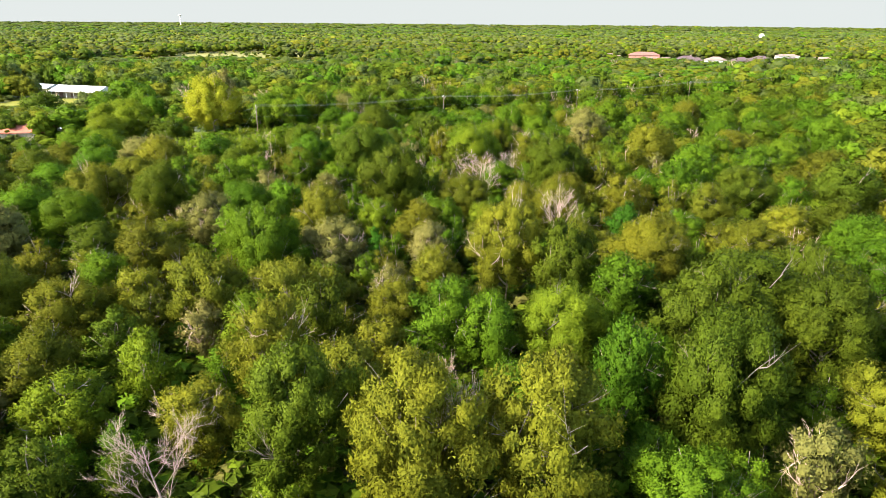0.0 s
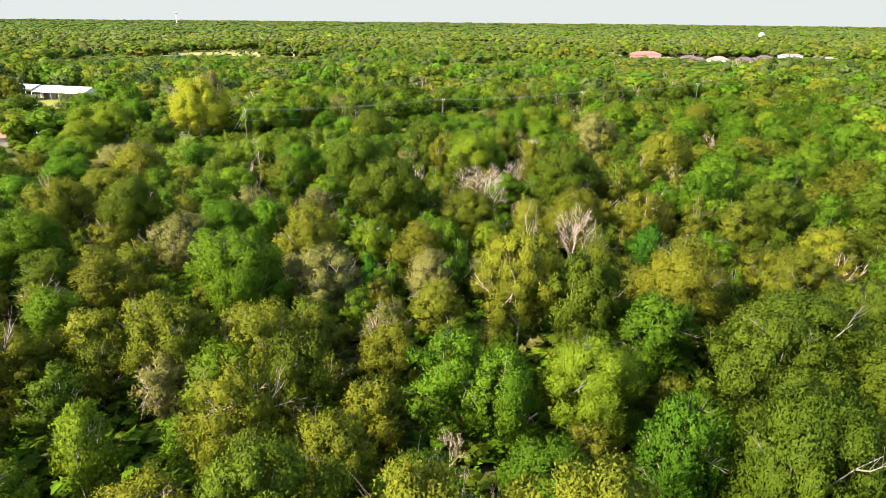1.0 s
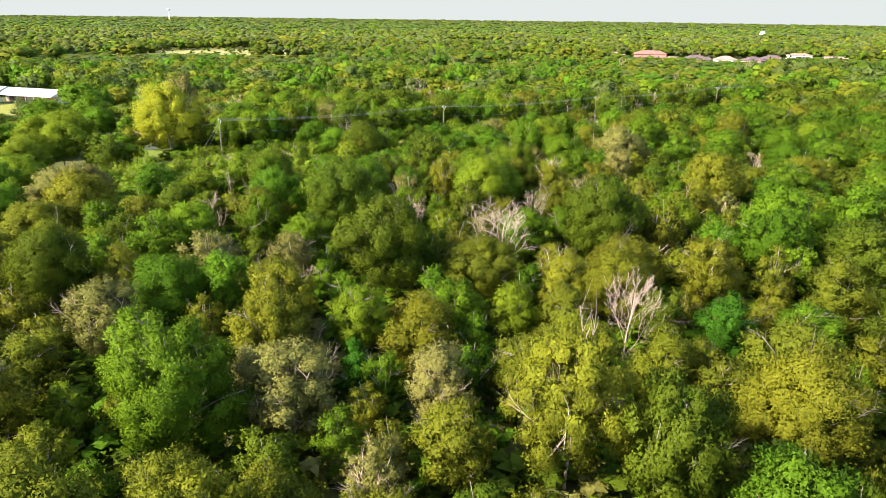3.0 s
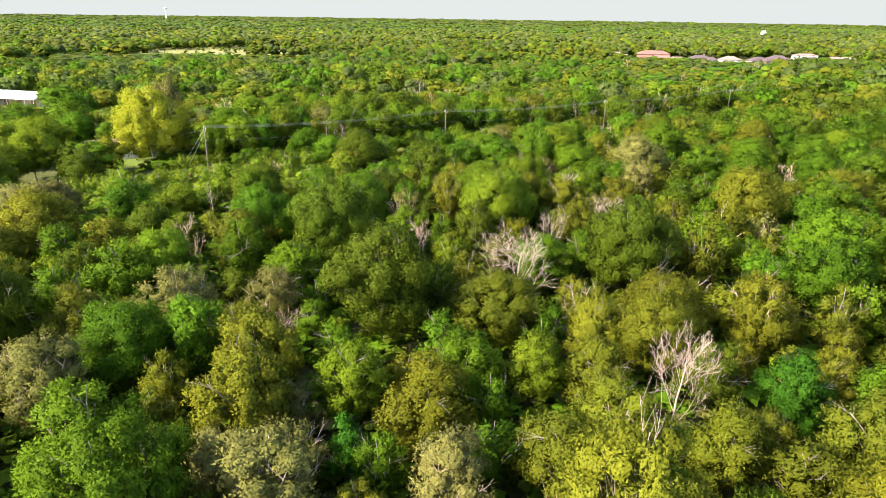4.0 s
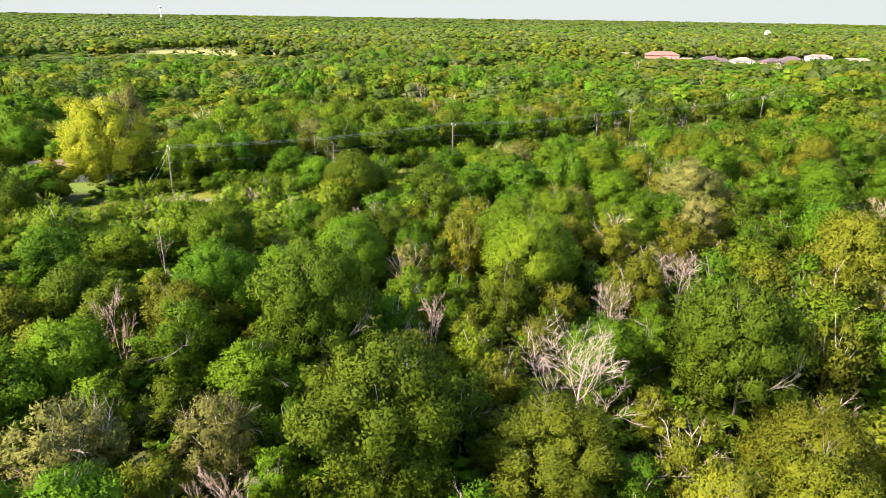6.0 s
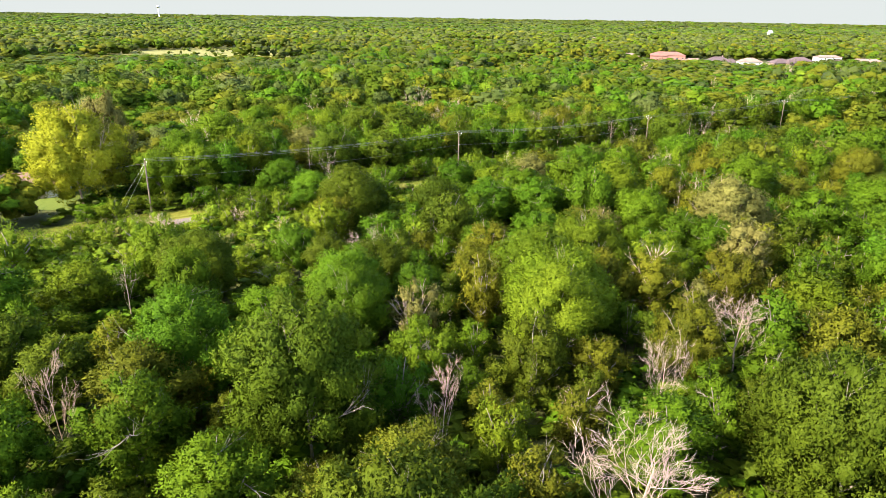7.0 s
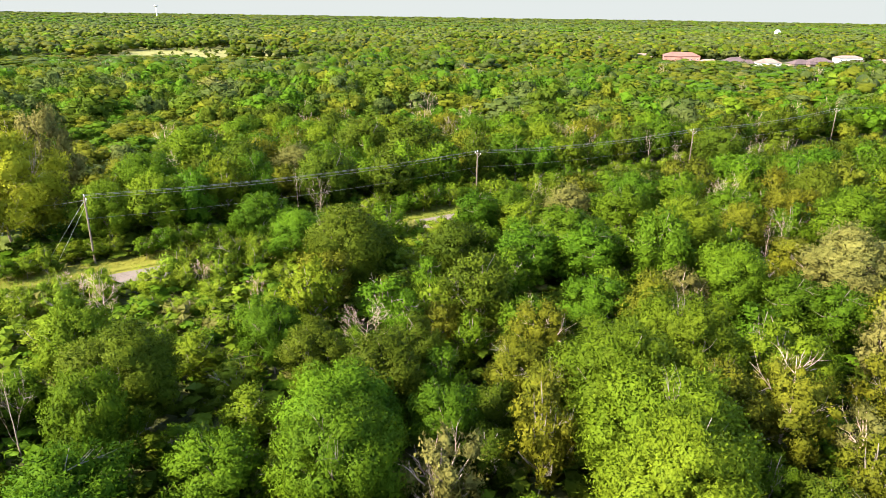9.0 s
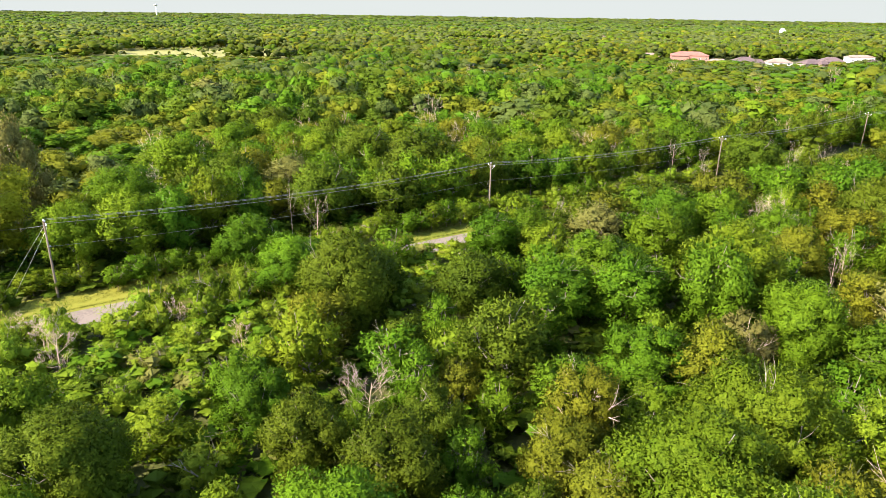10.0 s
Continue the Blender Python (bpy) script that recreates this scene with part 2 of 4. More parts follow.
# ---- trees: prototypes ----
def broad_tree(name, seed, leaf, radius, height, low, lobes, count, size, label, category="tree", hull=0.6, flat=1.0, spiky=0.5, bare=4, wood=None, group="trees of the wood", wide=0.36, reach=(0.5, 0.86), sizes=(0.17, 0.40)):
    """A leafy tree: tapered trunk, limbs that show in the gaps, and a crown of leaf tufts."""
    g = np.random.default_rng(seed)
    wood = wood or BARK
    root = thing(name, label, category, group)
    pts, rad = limb(g, (0, 0, -0.3), (0, 0, 1), height * 0.6, 0.013 * height, 0.06, 5, 7)
    part("trunk", tri_mesh("trunk", *tube(pts, rad, 7), [wood], smooth=True), root)
    shape = crown_lobes(g, radius, height, low, lobes, flat, reach, sizes)
    tubes, ends = [], []
    for x, y, z, r, rz in shape[:: max(1, len(shape) // 9)]:
        foot = np.array((0, 0, min(z - 0.5, height * 0.5) * g.uniform(0.6, 0.9)))
        way = np.array((x, y, z)) - foot
        pts, rad = limb(g, foot, way, np.linalg.norm(way) * g.uniform(0.9, 1.25), 0.11, 0.12, 4, 5)
        tubes.append(tube(pts, rad, 5))
        ends.append(pts[-2])
    for i in range(bare):
        at = ends[g.integers(len(ends))]
        d = unit(at * (1, 1, 0) / radius + (0, 0, 0.7) + g.normal(size=3) * 0.5)
        tubes += branching(g, at, d, radius * g.uniform(0.4, 0.7), 0.06, 1, 0, 6)
    part("branchwork", tri_mesh("branchwork", *join(tubes), [wood], smooth=True), root, "pale grey limbs")
    crown = join([hulls(g, shape, hull, 0.75, 0.3), leaves(g, shape, count, size, spiky=spiky, wide=wide)])
    part("crown", tri_mesh("crown", crown[0], crown[1], [LEAF[leaf]], smooth=True, normals=crown[2]), root)
    return root


def dead_tree(name, seed, height, crown, spread, label, wood=None, forks=7, kids=4, twigs=8, depth=3, start=0.3, fine=0.011, group="dead trees"):
    """A leafless tree: trunk, forking limbs and a fan of fine twigs."""
    g = np.random.default_rng(seed)
    wood = wood or DEADWOOD
    root = thing(name, label, "tree", group)
    pts, rad = limb(g, (0, 0, -0.3), (0, 0, 1), height * 0.86, 0.0135 * height, 0.07, 7, 7)
    trunk, tubes = tube(pts, rad, 7), []
    for i in range(forks):
        k = start + (0.95 - start) * i / max(1, forks - 1)
        j = min(int(k * (len(pts) - 1)), len(pts) - 2)
        a = i * 2.4 + g.uniform(-0.4, 0.4)
        d = (math.cos(a) * spread, math.sin(a) * spread, 0.75)
        tubes += branching(g, pts[j], d, height * (0.60 - 0.34 * k) * g.uniform(0.85, 1.15), max(rad[j] * 0.28, 0.025), depth, kids, twigs, fine=fine)
    limbs = join(tubes)
    wide, tall = np.percentile(np.hypot(limbs[0][:, 0], limbs[0][:, 1]), 97), limbs[0][:, 2].max()
    fit = np.array((crown / wide, crown / wide, height / tall))
    part("trunk", tri_mesh("trunk", trunk[0] * fit, trunk[1], [wood], smooth=True), root)
    part("branchwork", tri_mesh("branchwork", limbs[0] * fit, limbs[1], [wood], smooth=True), root)
    return root


PROTO = {}
kinds = {
    "dark": ("dark", "tall dark green broadleaf tree in the wood"),
    "green": ("green", "green broadleaf tree with a dense rounded crown"),
    "olive": ("olive", "olive green tree with a tufted sunlit crown"),
    "bright": ("bright", "fresh yellow-green tree with a soft rounded crown"),
    "tan": ("tan", "half-bare tree with dry tan leaves and grey limbs"),
    "pale": ("olive", "pale olive tree with bare whitish limbs in its crown"),
    "emerald": ("emerald", "vivid emerald green tree standing among olive ones"),
}
# crown radius, height, lobes and leaf tufts of small, middling and large trees
BUILDS = {"small": (2.7, 7.2, 14, 3800), "middling": (4.0, 9.8, 24, 8200), "large": (6.0, 13.0, 42, 16500)}
# how far the clumps stand out and how large they are: rounded, ragged and in between
CHARACTER = (((0.5, 0.82), (0.20, 0.36)), ((0.5, 0.98), (0.13, 0.27)), ((0.55, 0.92), (0.16, 0.32)))
for n, (kind, (leaf, label)) in enumerate(kinds.items()):
    for b, (build, (radius, height, lobes, count)) in enumerate(BUILDS.items()):
        for fine in (2, 1, 0):
            PROTO[kind, build, fine] = []
            for v in range(3 if kind in ("dark", "green", "olive", "bright") and fine == 2 and b else 1 if kind == "emerald" else 2):
                bare = {"tan": 16, "pale": 14, "emerald": 5, "olive": 7}.get(kind, 5)
                share = {"tan": 0.6, "pale": 0.75}.get(kind, 1.0) * (0.3, 0.7, 1.0)[fine]
                PROTO[kind, build, fine].append(lambda s=100 * n + 10 * b + v, leaf=leaf, radius=radius, height=height, lobes=lobes, count=int(count * share), fine=fine, label=label, kind=kind, bare=bare, v=v: broad_tree(
                    kind + "_tree", s, leaf, radius, height, height * 0.14, lobes + 2 * v, count, (0.46, 0.29, 0.205)[fine], label, spiky=0.3 + 0.2 * v, bare=bare if fine == 2 else 3, hull=(0.6, 0.36, 0.25)[fine], flat=0.85 + 0.12 * v, reach=CHARACTER[v][0], sizes=CHARACTER[v][1], wood=DEADWOOD if kind in ("tan", "pale") else BARK, group=label.split(" ")[0] + " trees"))
PROTO["dead"] = [lambda i=i: dead_tree("dead_tree", 900 + i, 12.5, 4.6, 0.6 + 0.2 * i, "dead tree with bleached bare limbs and fine twigs", forks=9, kids=4, twigs=7, start=0.40, fine=0.012) for i in range(3)]
PROTO["bare"] = [lambda i=i: dead_tree("dead_tree", 905 + i, 12.5, 4.2, 0.7 + 0.2 * i, "dead tree with greyish bare limbs", kids=3, twigs=6) for i in range(3)]
PROTO["far_bare"] = [lambda i=i: dead_tree("dead_tree", 915 + i, 12.5, 4.2, 0.8 + 0.2 * i, "distant dead tree with greyish pink bare limbs", wood=PINKWOOD if i else DEADWOOD, forks=6, kids=4, twigs=5, depth=2, fine=0.03) for i in range(3)]
PROTO["snag"] = [lambda: dead_tree("dead_snag", 910, 11.0, 2.0, 0.35, "slim pale dead trunk with few broken limbs", forks=5, kids=3, depth=2, twigs=3)]
PROTO["brush"] = [lambda i=i: dead_tree("dead_brush", 920 + i, 7.0, 3.0, 0.9, "dry pinkish brown leafless brush", wood=PINKWOOD, forks=6, kids=4, start=0.05, group="dry brush") for i in range(2)]
PROTO["scrub"] = [lambda i=i: broad_tree("scrub_bush", 930 + i, "scrub", 2.6, 4.6, 0.2, 10, 850, 0.38, "feathery grey-green scrub bush", category="bush", spiky=0.8, bare=3, hull=0.5, wide=0.10, group="scrub by the road") for i in range(3)]
PROTO["yellow"] = [lambda: broad_tree("yellow_tree", 950, "yellow", 9.8, 19.5, 0.8, 54, 17000, 0.31, "large yellow-leaved tree with pale limbs beside a lawn", spiky=0.3, bare=26, hull=0.45, wood=DEADWOOD, reach=(0.5, 0.92), sizes=(0.14, 0.30), group="garden trees")]
SIZE = {"yellow": (9.8, 19.5), "dead": (4.2, 12.5), "bare": (4.2, 12.5), "far_bare": (4.2, 12.5), "snag": (2.0, 11.0), "brush": (3.0, 7.0), "scrub": (2.6, 4.6)}

planted = []
made = {}


def land(y):
    """The ground's height: level, then falling a little towards the plain."""
    k = min(1.0, max(0.0, (y - 225.0) / 160.0))
    return -3.0 * k * k * (3 - 2 * k)


def plant(kind, x, y, h, r, turn=None):
    """One tree at x, y, h metres high with a crown of radius r."""
    g = random.Random(int(x * 131 + y * 17))
    build = "small" if r < 3.3 else "middling" if r < 5 else "large"
    key = kind if kind in PROTO else (kind, build, 2 if abs(x + 4) < 34 and y < 185 or abs(x) < 62 and y < 120 else 1 if y < 240 else 0)
    pick = g.randrange(len(PROTO[key]))
    r0, h0 = SIZE.get(kind) or BUILDS[build][:2]
    turn = g.uniform(0, 360) if turn is None else turn
    m = Matrix.LocRotScale((x, y, land(y)), Euler((0, 0, radians(turn))), (r / r0, r / r0, h / h0))
    planted.append((x, y, r))
    if (key, pick) in made:
        first = made[key, pick]
        return copy_thing(first, m @ Matrix.Diagonal((*[1 / k for k in first.scale], 1)))
    tree = made[key, pick] = PROTO[key][pick]()
    tree.matrix_basis = m
    return tree


# ---- ground, road and fields ----
GRASS = grained("dry_grass", (0.072, 0.094, 0.010), (0.155, 0.152, 0.022), 1.2, bump=0.5, wide=0.08)
LAWN = grained("lawn_grass", (0.05, 0.085, 0.012), (0.10, 0.13, 0.024), 1.5, bump=0.5, wide=0.1)
FIELD = grained("field_grass", (0.105, 0.108, 0.030), (0.19, 0.18, 0.058), 0.25, bump=0.4, wide=0.02)
ASPHALT = grained("old_asphalt", (0.105, 0.084, 0.074), (0.165, 0.134, 0.118), 3.0, bump=0.2, wide=0.25)
ROAD_A, ROAD_B = Vector((-51.0, 211.4)), Vector((-9.0, 238.7))
ROAD_WAY = (ROAD_B - ROAD_A).normalized()
ROAD_SIDE = Vector((-ROAD_WAY.y, ROAD_WAY.x))


def grid_sheet(name, xs, ys, where, material, label, category):
    """A sheet over the land with a row of points for each y."""
    verts = [where(x, y) for y in ys for x in xs]
    n = len(xs)
    faces = [(i * n + k, i * n + k + 1, (i + 1) * n + k + 1, (i + 1) * n + k) for i in range(len(ys) - 1) for k in range(n - 1)]
    me = bpy.data.meshes.new(name)
    me.from_pydata(verts, [], faces)
    me.polygons.foreach_set("use_smooth", [True] * len(faces))
    me.materials.append(material)
    return tagged(new(name, me), label, category, kind="structure")


def along_road(u, v):
    """A place u metres along the road from its first point, v metres beyond its middle."""
    p = ROAD_A + ROAD_WAY * u + ROAD_SIDE * v
    return p.x, p.y


def on_road(z):
    def where(u, v):
        x, y = along_road(u, v)
        return x, y, land(y) + z
    return where


def on_land(z):
    return lambda x, y: (x, y, land(y) + z)


def steps(a, b, d):
    return [a + (b - a) * i / max(1, round((b - a) / d)) for i in range(max(1, round((b - a) / d)) + 1)]


grid_sheet("ground", [-5000, -400, 0, 400, 5000], [-600, 0] + steps(215, 400, 8) + [1000, 5200], on_land(0), EARTH, "shaded earth and undergrowth of a flat plain", "ground")
U = steps(-150, 330, 10)
grid_sheet("verge", U, [-5.5, 9.5], on_road(0.03), GRASS, "yellow-green roadside grass verge", "grass")
grid_sheet("road", U, [-2.6, 2.6], on_road(0.07), ASPHALT, "narrow pinkish grey asphalt lane", "road")
grid_sheet("lawn", steps(-108, -66, 6), steps(218, 250, 4), on_land(0.05), LAWN, "mown green lawn round the house", "lawn")
grid_sheet("barn_yard", steps(-208, -158, 10), steps(286, 343, 5), on_land(0.05), GRASS, "dry grass yard before the barn", "grass")
grid_sheet("field", steps(-330, -100, 40), steps(640, 890, 40), on_land(0.08), FIELD, "open tan pasture among the woods", "field")
grid_sheet("clearing", steps(370, 490, 20), steps(630, 750, 30), on_land(0.08), FIELD, "bare tan lot beside the houses", "field")

# ---- the trees that stand out ----
TREES = {
    "dark": [(23.5, 49.5, 15.5, 5.0), (-12, 65.5, 12, 3.2), (27.7, 62.5, 15.5, 6), (39.5, 62.5, 14, 5), (-10.5, 46, 14.5, 5), (-8.5, 122.5, 16, 7), (-16, 141, 17, 6.5), (23.3, 133, 16.5, 6), (15.5, 79.5, 14, 4.2), (-49, 115.5, 13.5, 5), (3.4, 150, 10.5, 3.8), (-20, 212.5, 9.5, 6), (-4.5, 166, 6.5, 2.5)],
    "green": [(-1.5, 228.5, 8.5, 3.8), (-16.0, 224, 7.5, 3.2), (16.7, 52, 13.5, 3.6), (1, 65.5, 11.5, 4.5), (5.5, 64, 10.5, 3.5), (-23, 87, 14.5, 5.5), (22, 74, 11.5, 4.5), (-41, 129, 10.5, 4.5), (-27, 113.5, 10.5, 4), (0.3, 109, 9, 4), (-37.8, 134.5, 11.2, 4.5), (-28.7, 138, 11.2, 4.5), (-15, 160.5, 11.5, 5), (-29.3, 149.5, 13, 5.5), (-28.7, 216.5, 8.5, 5), (20.4, 202.5, 13, 4.5), (10, 211, 11, 6.5), (10.2, 191.5, 8.5, 5), (-35.4, 223.5, 9.5, 5), (-33.7, 164.5, 12.5, 3.5), (-7.6, 168, 9, 3.5), (40.5, 228.5, 9.5, 4)],
    "olive": [(-1.0, 41.5, 15.5, 5.4), (8.6, 42.5, 15.3, 5.2), (-37, 57, 9.5, 4), (-38.7, 86, 11, 4.5), (28, 85.5, 13, 5.5), (-3, 101.5, 10, 4.5), (-19.4, 109, 11.5, 4.2), (-41.4, 95.5, 8.8, 4.5), (-16.4, 71, 12.3, 4.2), (-26, 71.5, 12.3, 4.5), (42.5, 119, 10, 3), (46, 111, 11, 4), (14.2, 115.3, 10, 3.5), (-18.7, 101, 11.5, 4.2), (20.7, 115.5, 10.5, 5), (4.5, 123, 9.5, 5.5), (32.6, 134.5, 11.5, 3.2), (-0.3, 164.5, 11.5, 3), (19.8, 153.5, 10.5, 3.5), (14.5, 168, 10.7, 4)],
    "bright": [(3.2, 242, 7.5, 2.4), (14, 177, 12.5, 6), (13.3, 65.5, 11, 5), (-25.6, 55, 10.5, 2.6), (-10, 106, 9.5, 3.5), (-0.4, 139, 9, 2.6), (6.6, 157, 13, 5.5), (-22.6, 193.5, 9.5, 3.2)],
    "tan": [(28.7, 43, 10, 3), (-25, 67, 8.5, 2.8), (-14, 90, 10.5, 4.5), (-1, 92, 9.5, 3.5), (-36.4, 104, 10.5, 4), (-5.8, 80, 8, 3), (-21, 124, 10, 3.5), (36.7, 179.5, 10.5, 3.8), (-8, 160.5, 9.7, 3.2)],
    "pale": [(-15.4, 58, 13, 4), (-40.7, 68.5, 10.5, 5), (32.7, 118, 11.5, 3.8), (9.3, 85, 15.5, 5.5), (14.8, 123, 9, 2.8), (21, 170, 10.5, 4), (1.8, 181.5, 10.3, 3.5)],
    "emerald": [(30, 104.5, 9.5, 3.5)],
    "dead": [(-18.6, 40.5, 13, 4), (1.8, 42.5, 16.4, 2), (8.2, 130.0, 13.2, 4.8), (14.7, 146.5, 11.8, 2.8), (18.8, 103.5, 13, 3.0), (26.7, 157.5, 10, 3), (-16.2, 187.5, 7.2, 3.3), (44, 237.3, 10.5, 3.2), (-59.5, 246.5, 11.5, 3)],
    "snag": [(-43, 169.3, 9.5, 2), (39, 211, 11, 1.5), (-33, 238, 12.5, 1.4), (47.8, 211, 11, 0.9), (60, 264, 13, 2)],
    "brush": [(-5.2, 143.3, 10, 2.5), (-37.6, 143, 10.5, 2.2), (-48.5, 196, 6, 3.2), (-52, 200, 5, 3), (-56, 203, 4, 2.5), (-40, 206.5, 4.5, 1.8), (-31, 200, 5, 1.6), (-25.5, 216.5, 6, 2)],
    "scrub": [(-8.7, 197, 5.5, 3), (-27.5, 178, 5, 3)],
    "yellow": [(-75.5, 223, 19.5, 9.8)],
}
MORE_TREES = {
    "green": [(-12.3, 113.3, 7.6, 2.9), (-29.7, 96.9, 10.4, 4.8), (-32.0, 157.0, 10.2, 4.7), (56.4, 196.3, 11.3, 5.5), (27.2, 196.7, 10.7, 5.0), (-15.9, 166.0, 11.2, 5.4), (3.6, 205.1, 9.9, 4.5), (11.9, 205.3, 10.0, 4.5), (1.6, 185.0, 8.6, 3.6), (31.9, 190.6, 9.0, 3.8), (35.6, 188.0, 8.8, 3.7), (21.4, 61.1, 8.2, 3.3), (5.7, 71.1, 8.2, 3.3), (-32.8, 110.9, 10.9, 5.2)],
    "bright": [(7.6, 110.5, 8.2, 3.3), (6.7, 170.7, 12.4, 6.2), (35.9, 143.1, 10.5, 4.9), (8.3, 163.1, 12.6, 6.4), (23.8, 177.0, 10.0, 4.5), (26.2, 211.1, 12.3, 6.1), (-19.8, 68.6, 9.1, 4.0), (-29.3, 60.3, 7.4, 2.8)],
    "olive": [(13.2, 108.1, 8.5, 3.5), (23.0, 120.8, 10.8, 5.1), (-30.3, 143.8, 10.5, 4.9), (7.6, 95.5, 9.1, 3.9), (-7.4, 134.1, 9.6, 4.3), (10.4, 151.8, 7.8, 3.0), (-0.7, 144.6, 7.0, 2.5), (23.7, 162.0, 8.0, 3.2), (-22.3, 199.0, 8.8, 3.7), (-0.4, 176.2, 8.8, 3.7), (1.3, 172.1, 8.4, 3.4), (15.7, 190.4, 8.9, 3.8), (39.0, 220.1, 9.1, 4.0), (-12.8, 76.4, 8.5, 3.5), (33.3, 96.9, 10.0, 4.5), (-4.9, 74.2, 8.4, 3.4)],
    "dark": [(25.6, 139.3, 12.5, 6.3), (-17.9, 147.4, 11.5, 5.6), (-5.6, 207.7, 9.9, 4.5), (-20.3, 206.2, 11.9, 5.9), (-10.2, 181.4, 8.3, 3.4), (-3.1, 172.0, 6.6, 2.2), (35.0, 71.5, 13.3, 6.8), (28.7, 56.6, 10.0, 4.5), (1.4, 74.3, 8.4, 3.4)],
    "tan": [(-18.0, 93.9, 8.3, 3.4), (-14.9, 103.4, 7.0, 2.5), (42.3, 197.5, 12.5, 6.3), (-70.2, 161.0, 10.3, 4.8), (-41.8, 108.9, 8.1, 3.2), (20.4, 194.5, 8.6, 3.6)],
    "pale": [(38.0, 127.6, 8.5, 3.5), (40.6, 185.4, 9.4, 4.1), (12.5, 99.3, 9.6, 4.3)],
    "emerald": [(-9.3, 98.3, 6.4, 2.1)],
}
for kind, rows in (*TREES.items(), *MORE_TREES.items()):
    for x, y, h, r in rows:
        plant(kind, x, y, h, r)

# ---- the rest of the wood ----
def from_road(x, y):
    """Metres beyond the road's middle (negative: on the near side)."""
    return (Vector((x, y)) - ROAD_A).dot(ROAD_SIDE)


def reach(x, y):
    """Half the width of the stretch where single trees stand; wider on the far side of the walk."""
    return min(92 + max(0, y - 150) * 0.55 if x > 0 else 100 if y < 178 else 66, 28 + 0.66 * (y - 25))


def free(x, y, r, near):
    return all((x - a) ** 2 + (y - b) ** 2 > (near * (r + c)) ** 2 for a, b, c in planted if abs(x - a) < 16 and abs(y - b) < 16)


# beyond the lane and on the garden's side
BEYOND = {
    "green": [(-60, 239, 12, 6.5), (-86, 247, 14, 6), (-108, 246, 13, 6)],
    "dark": [(-47, 254, 12, 5.5), (-26, 284, 12.5, 7), (-13.5, 272, 14, 7.5), (-29, 245, 12, 5.5), (47.6, 302, 10, 5), (63, 286, 11, 6.5), (-58, 334, 11, 6), (-78, 193, 9.5, 4.5), (-146, 244, 9, 6), (-128, 233, 9, 5), (-17, 248, 10.5, 4.5)],
    "bright": [(-62.7, 269, 12, 7), (12.4, 292, 10, 5.5), (-94, 202, 12, 6.5), (-92, 183, 10.5, 5.5), (-106, 212, 11, 5), (13, 248, 6, 2.6)],
    "olive": [(-5.5, 312, 11, 6), (-63, 149, 11.5, 6), (0, 285, 10, 5.5)],
    "tan": [(-76.5, 238, 20.5, 5)],
    "bare": [(-60.7, 277.1, 10, 3), (-53.1, 359.5, 10, 3), (-44.2, 499.2, 10, 3.5), (-16.9, 375.0, 9, 2.5), (3.9, 298.4, 9, 2.6), (19.3, 351.3, 9, 3), (27.2, 291.1, 12, 4), (30.7, 288.6, 10, 2.5), (47.5, 293.1, 10, 2.5), (52.7, 288.9, 9, 2), (50.6, 280.8, 6, 2.5), (71.0, 282.2, 11, 2), (80.3, 286.6, 10, 2.4), (101.5, 303.0, 6, 3.5), (10.4, 238.4, 9, 1.6), (-28.8, 237.1, 9, 2.4), (-32.2, 279.2, 9, 2), (44.6, 217.8, 9, 1.6)],
}
GARDEN_SIDE = {
    "green": [(-119.4, 241.4, 12, 7.5), (-101.5, 237.0, 10.5, 5.0), (-94.0, 172.6, 9.4, 5.7), (-76.6, 147.5, 9.5, 5.8), (-78.4, 133.2, 8.8, 5.2)],
    "bright": [(-103.1, 221.9, 12, 7.5), (-96.6, 193.3, 9.9, 6.1), (-86.8, 171.7, 9.4, 5.7)],
    "dark": [(-140.9, 240.3, 11.9, 7.5)],
    "tan": [(-72.8, 160.5, 9.4, 5.7), (-68.7, 164.1, 9.1, 5.4)],
    "olive": [(-87.3, 153.8, 9.1, 5.4), (-64.7, 139.4, 9.1, 5.5), (-67.4, 128.2, 8.5, 5.0)],
    "scrub": [(-65.4, 183.1, 8.0, 4.6)],
}
for kind, rows in (*BEYOND.items(), *GARDEN_SIDE.items()):
    for x, y, h, r in rows:
        plant(kind, x, y, h, r)
g = random.Random(77)
for _ in range(46):
    y = g.uniform(275, 560)
    x = g.uniform(-0.6, 0.62) * (y - 100)
    if from_road(x, y) > 14:
        plant("far_bare", x, y, g.uniform(9.5, 13.5), g.uniform(2.6, 4.6))
# the row behind the power line, and the garden's trees
g = random.Random(11)
for u in range(-1, 300, 6):
    x, y = along_road(u + g.uniform(-1.5, 1.5), 15.0 + g.uniform(-1.5, 2.0))
    r = g.uniform(3.6, 5.2)
    if free(x, y, r, 0.62):
        plant(g.choice(("green", "dark", "green", "bright")), x, y, g.uniform(9.5, 13), r)
for u in range(-16, 180, 3):
    x, y = along_road(u + g.uniform(-0.8, 0.8), (10.0 if any(abs(u - p) < 4 for p in (-4.4, 67.7, 133.1)) else 7.6) + g.uniform(-0.6, 1.0))
    plant(g.choice(("scrub", "green", "scrub", "bright")), x, y, g.uniform(2.6, 4.8), g.uniform(1.6, 2.4))
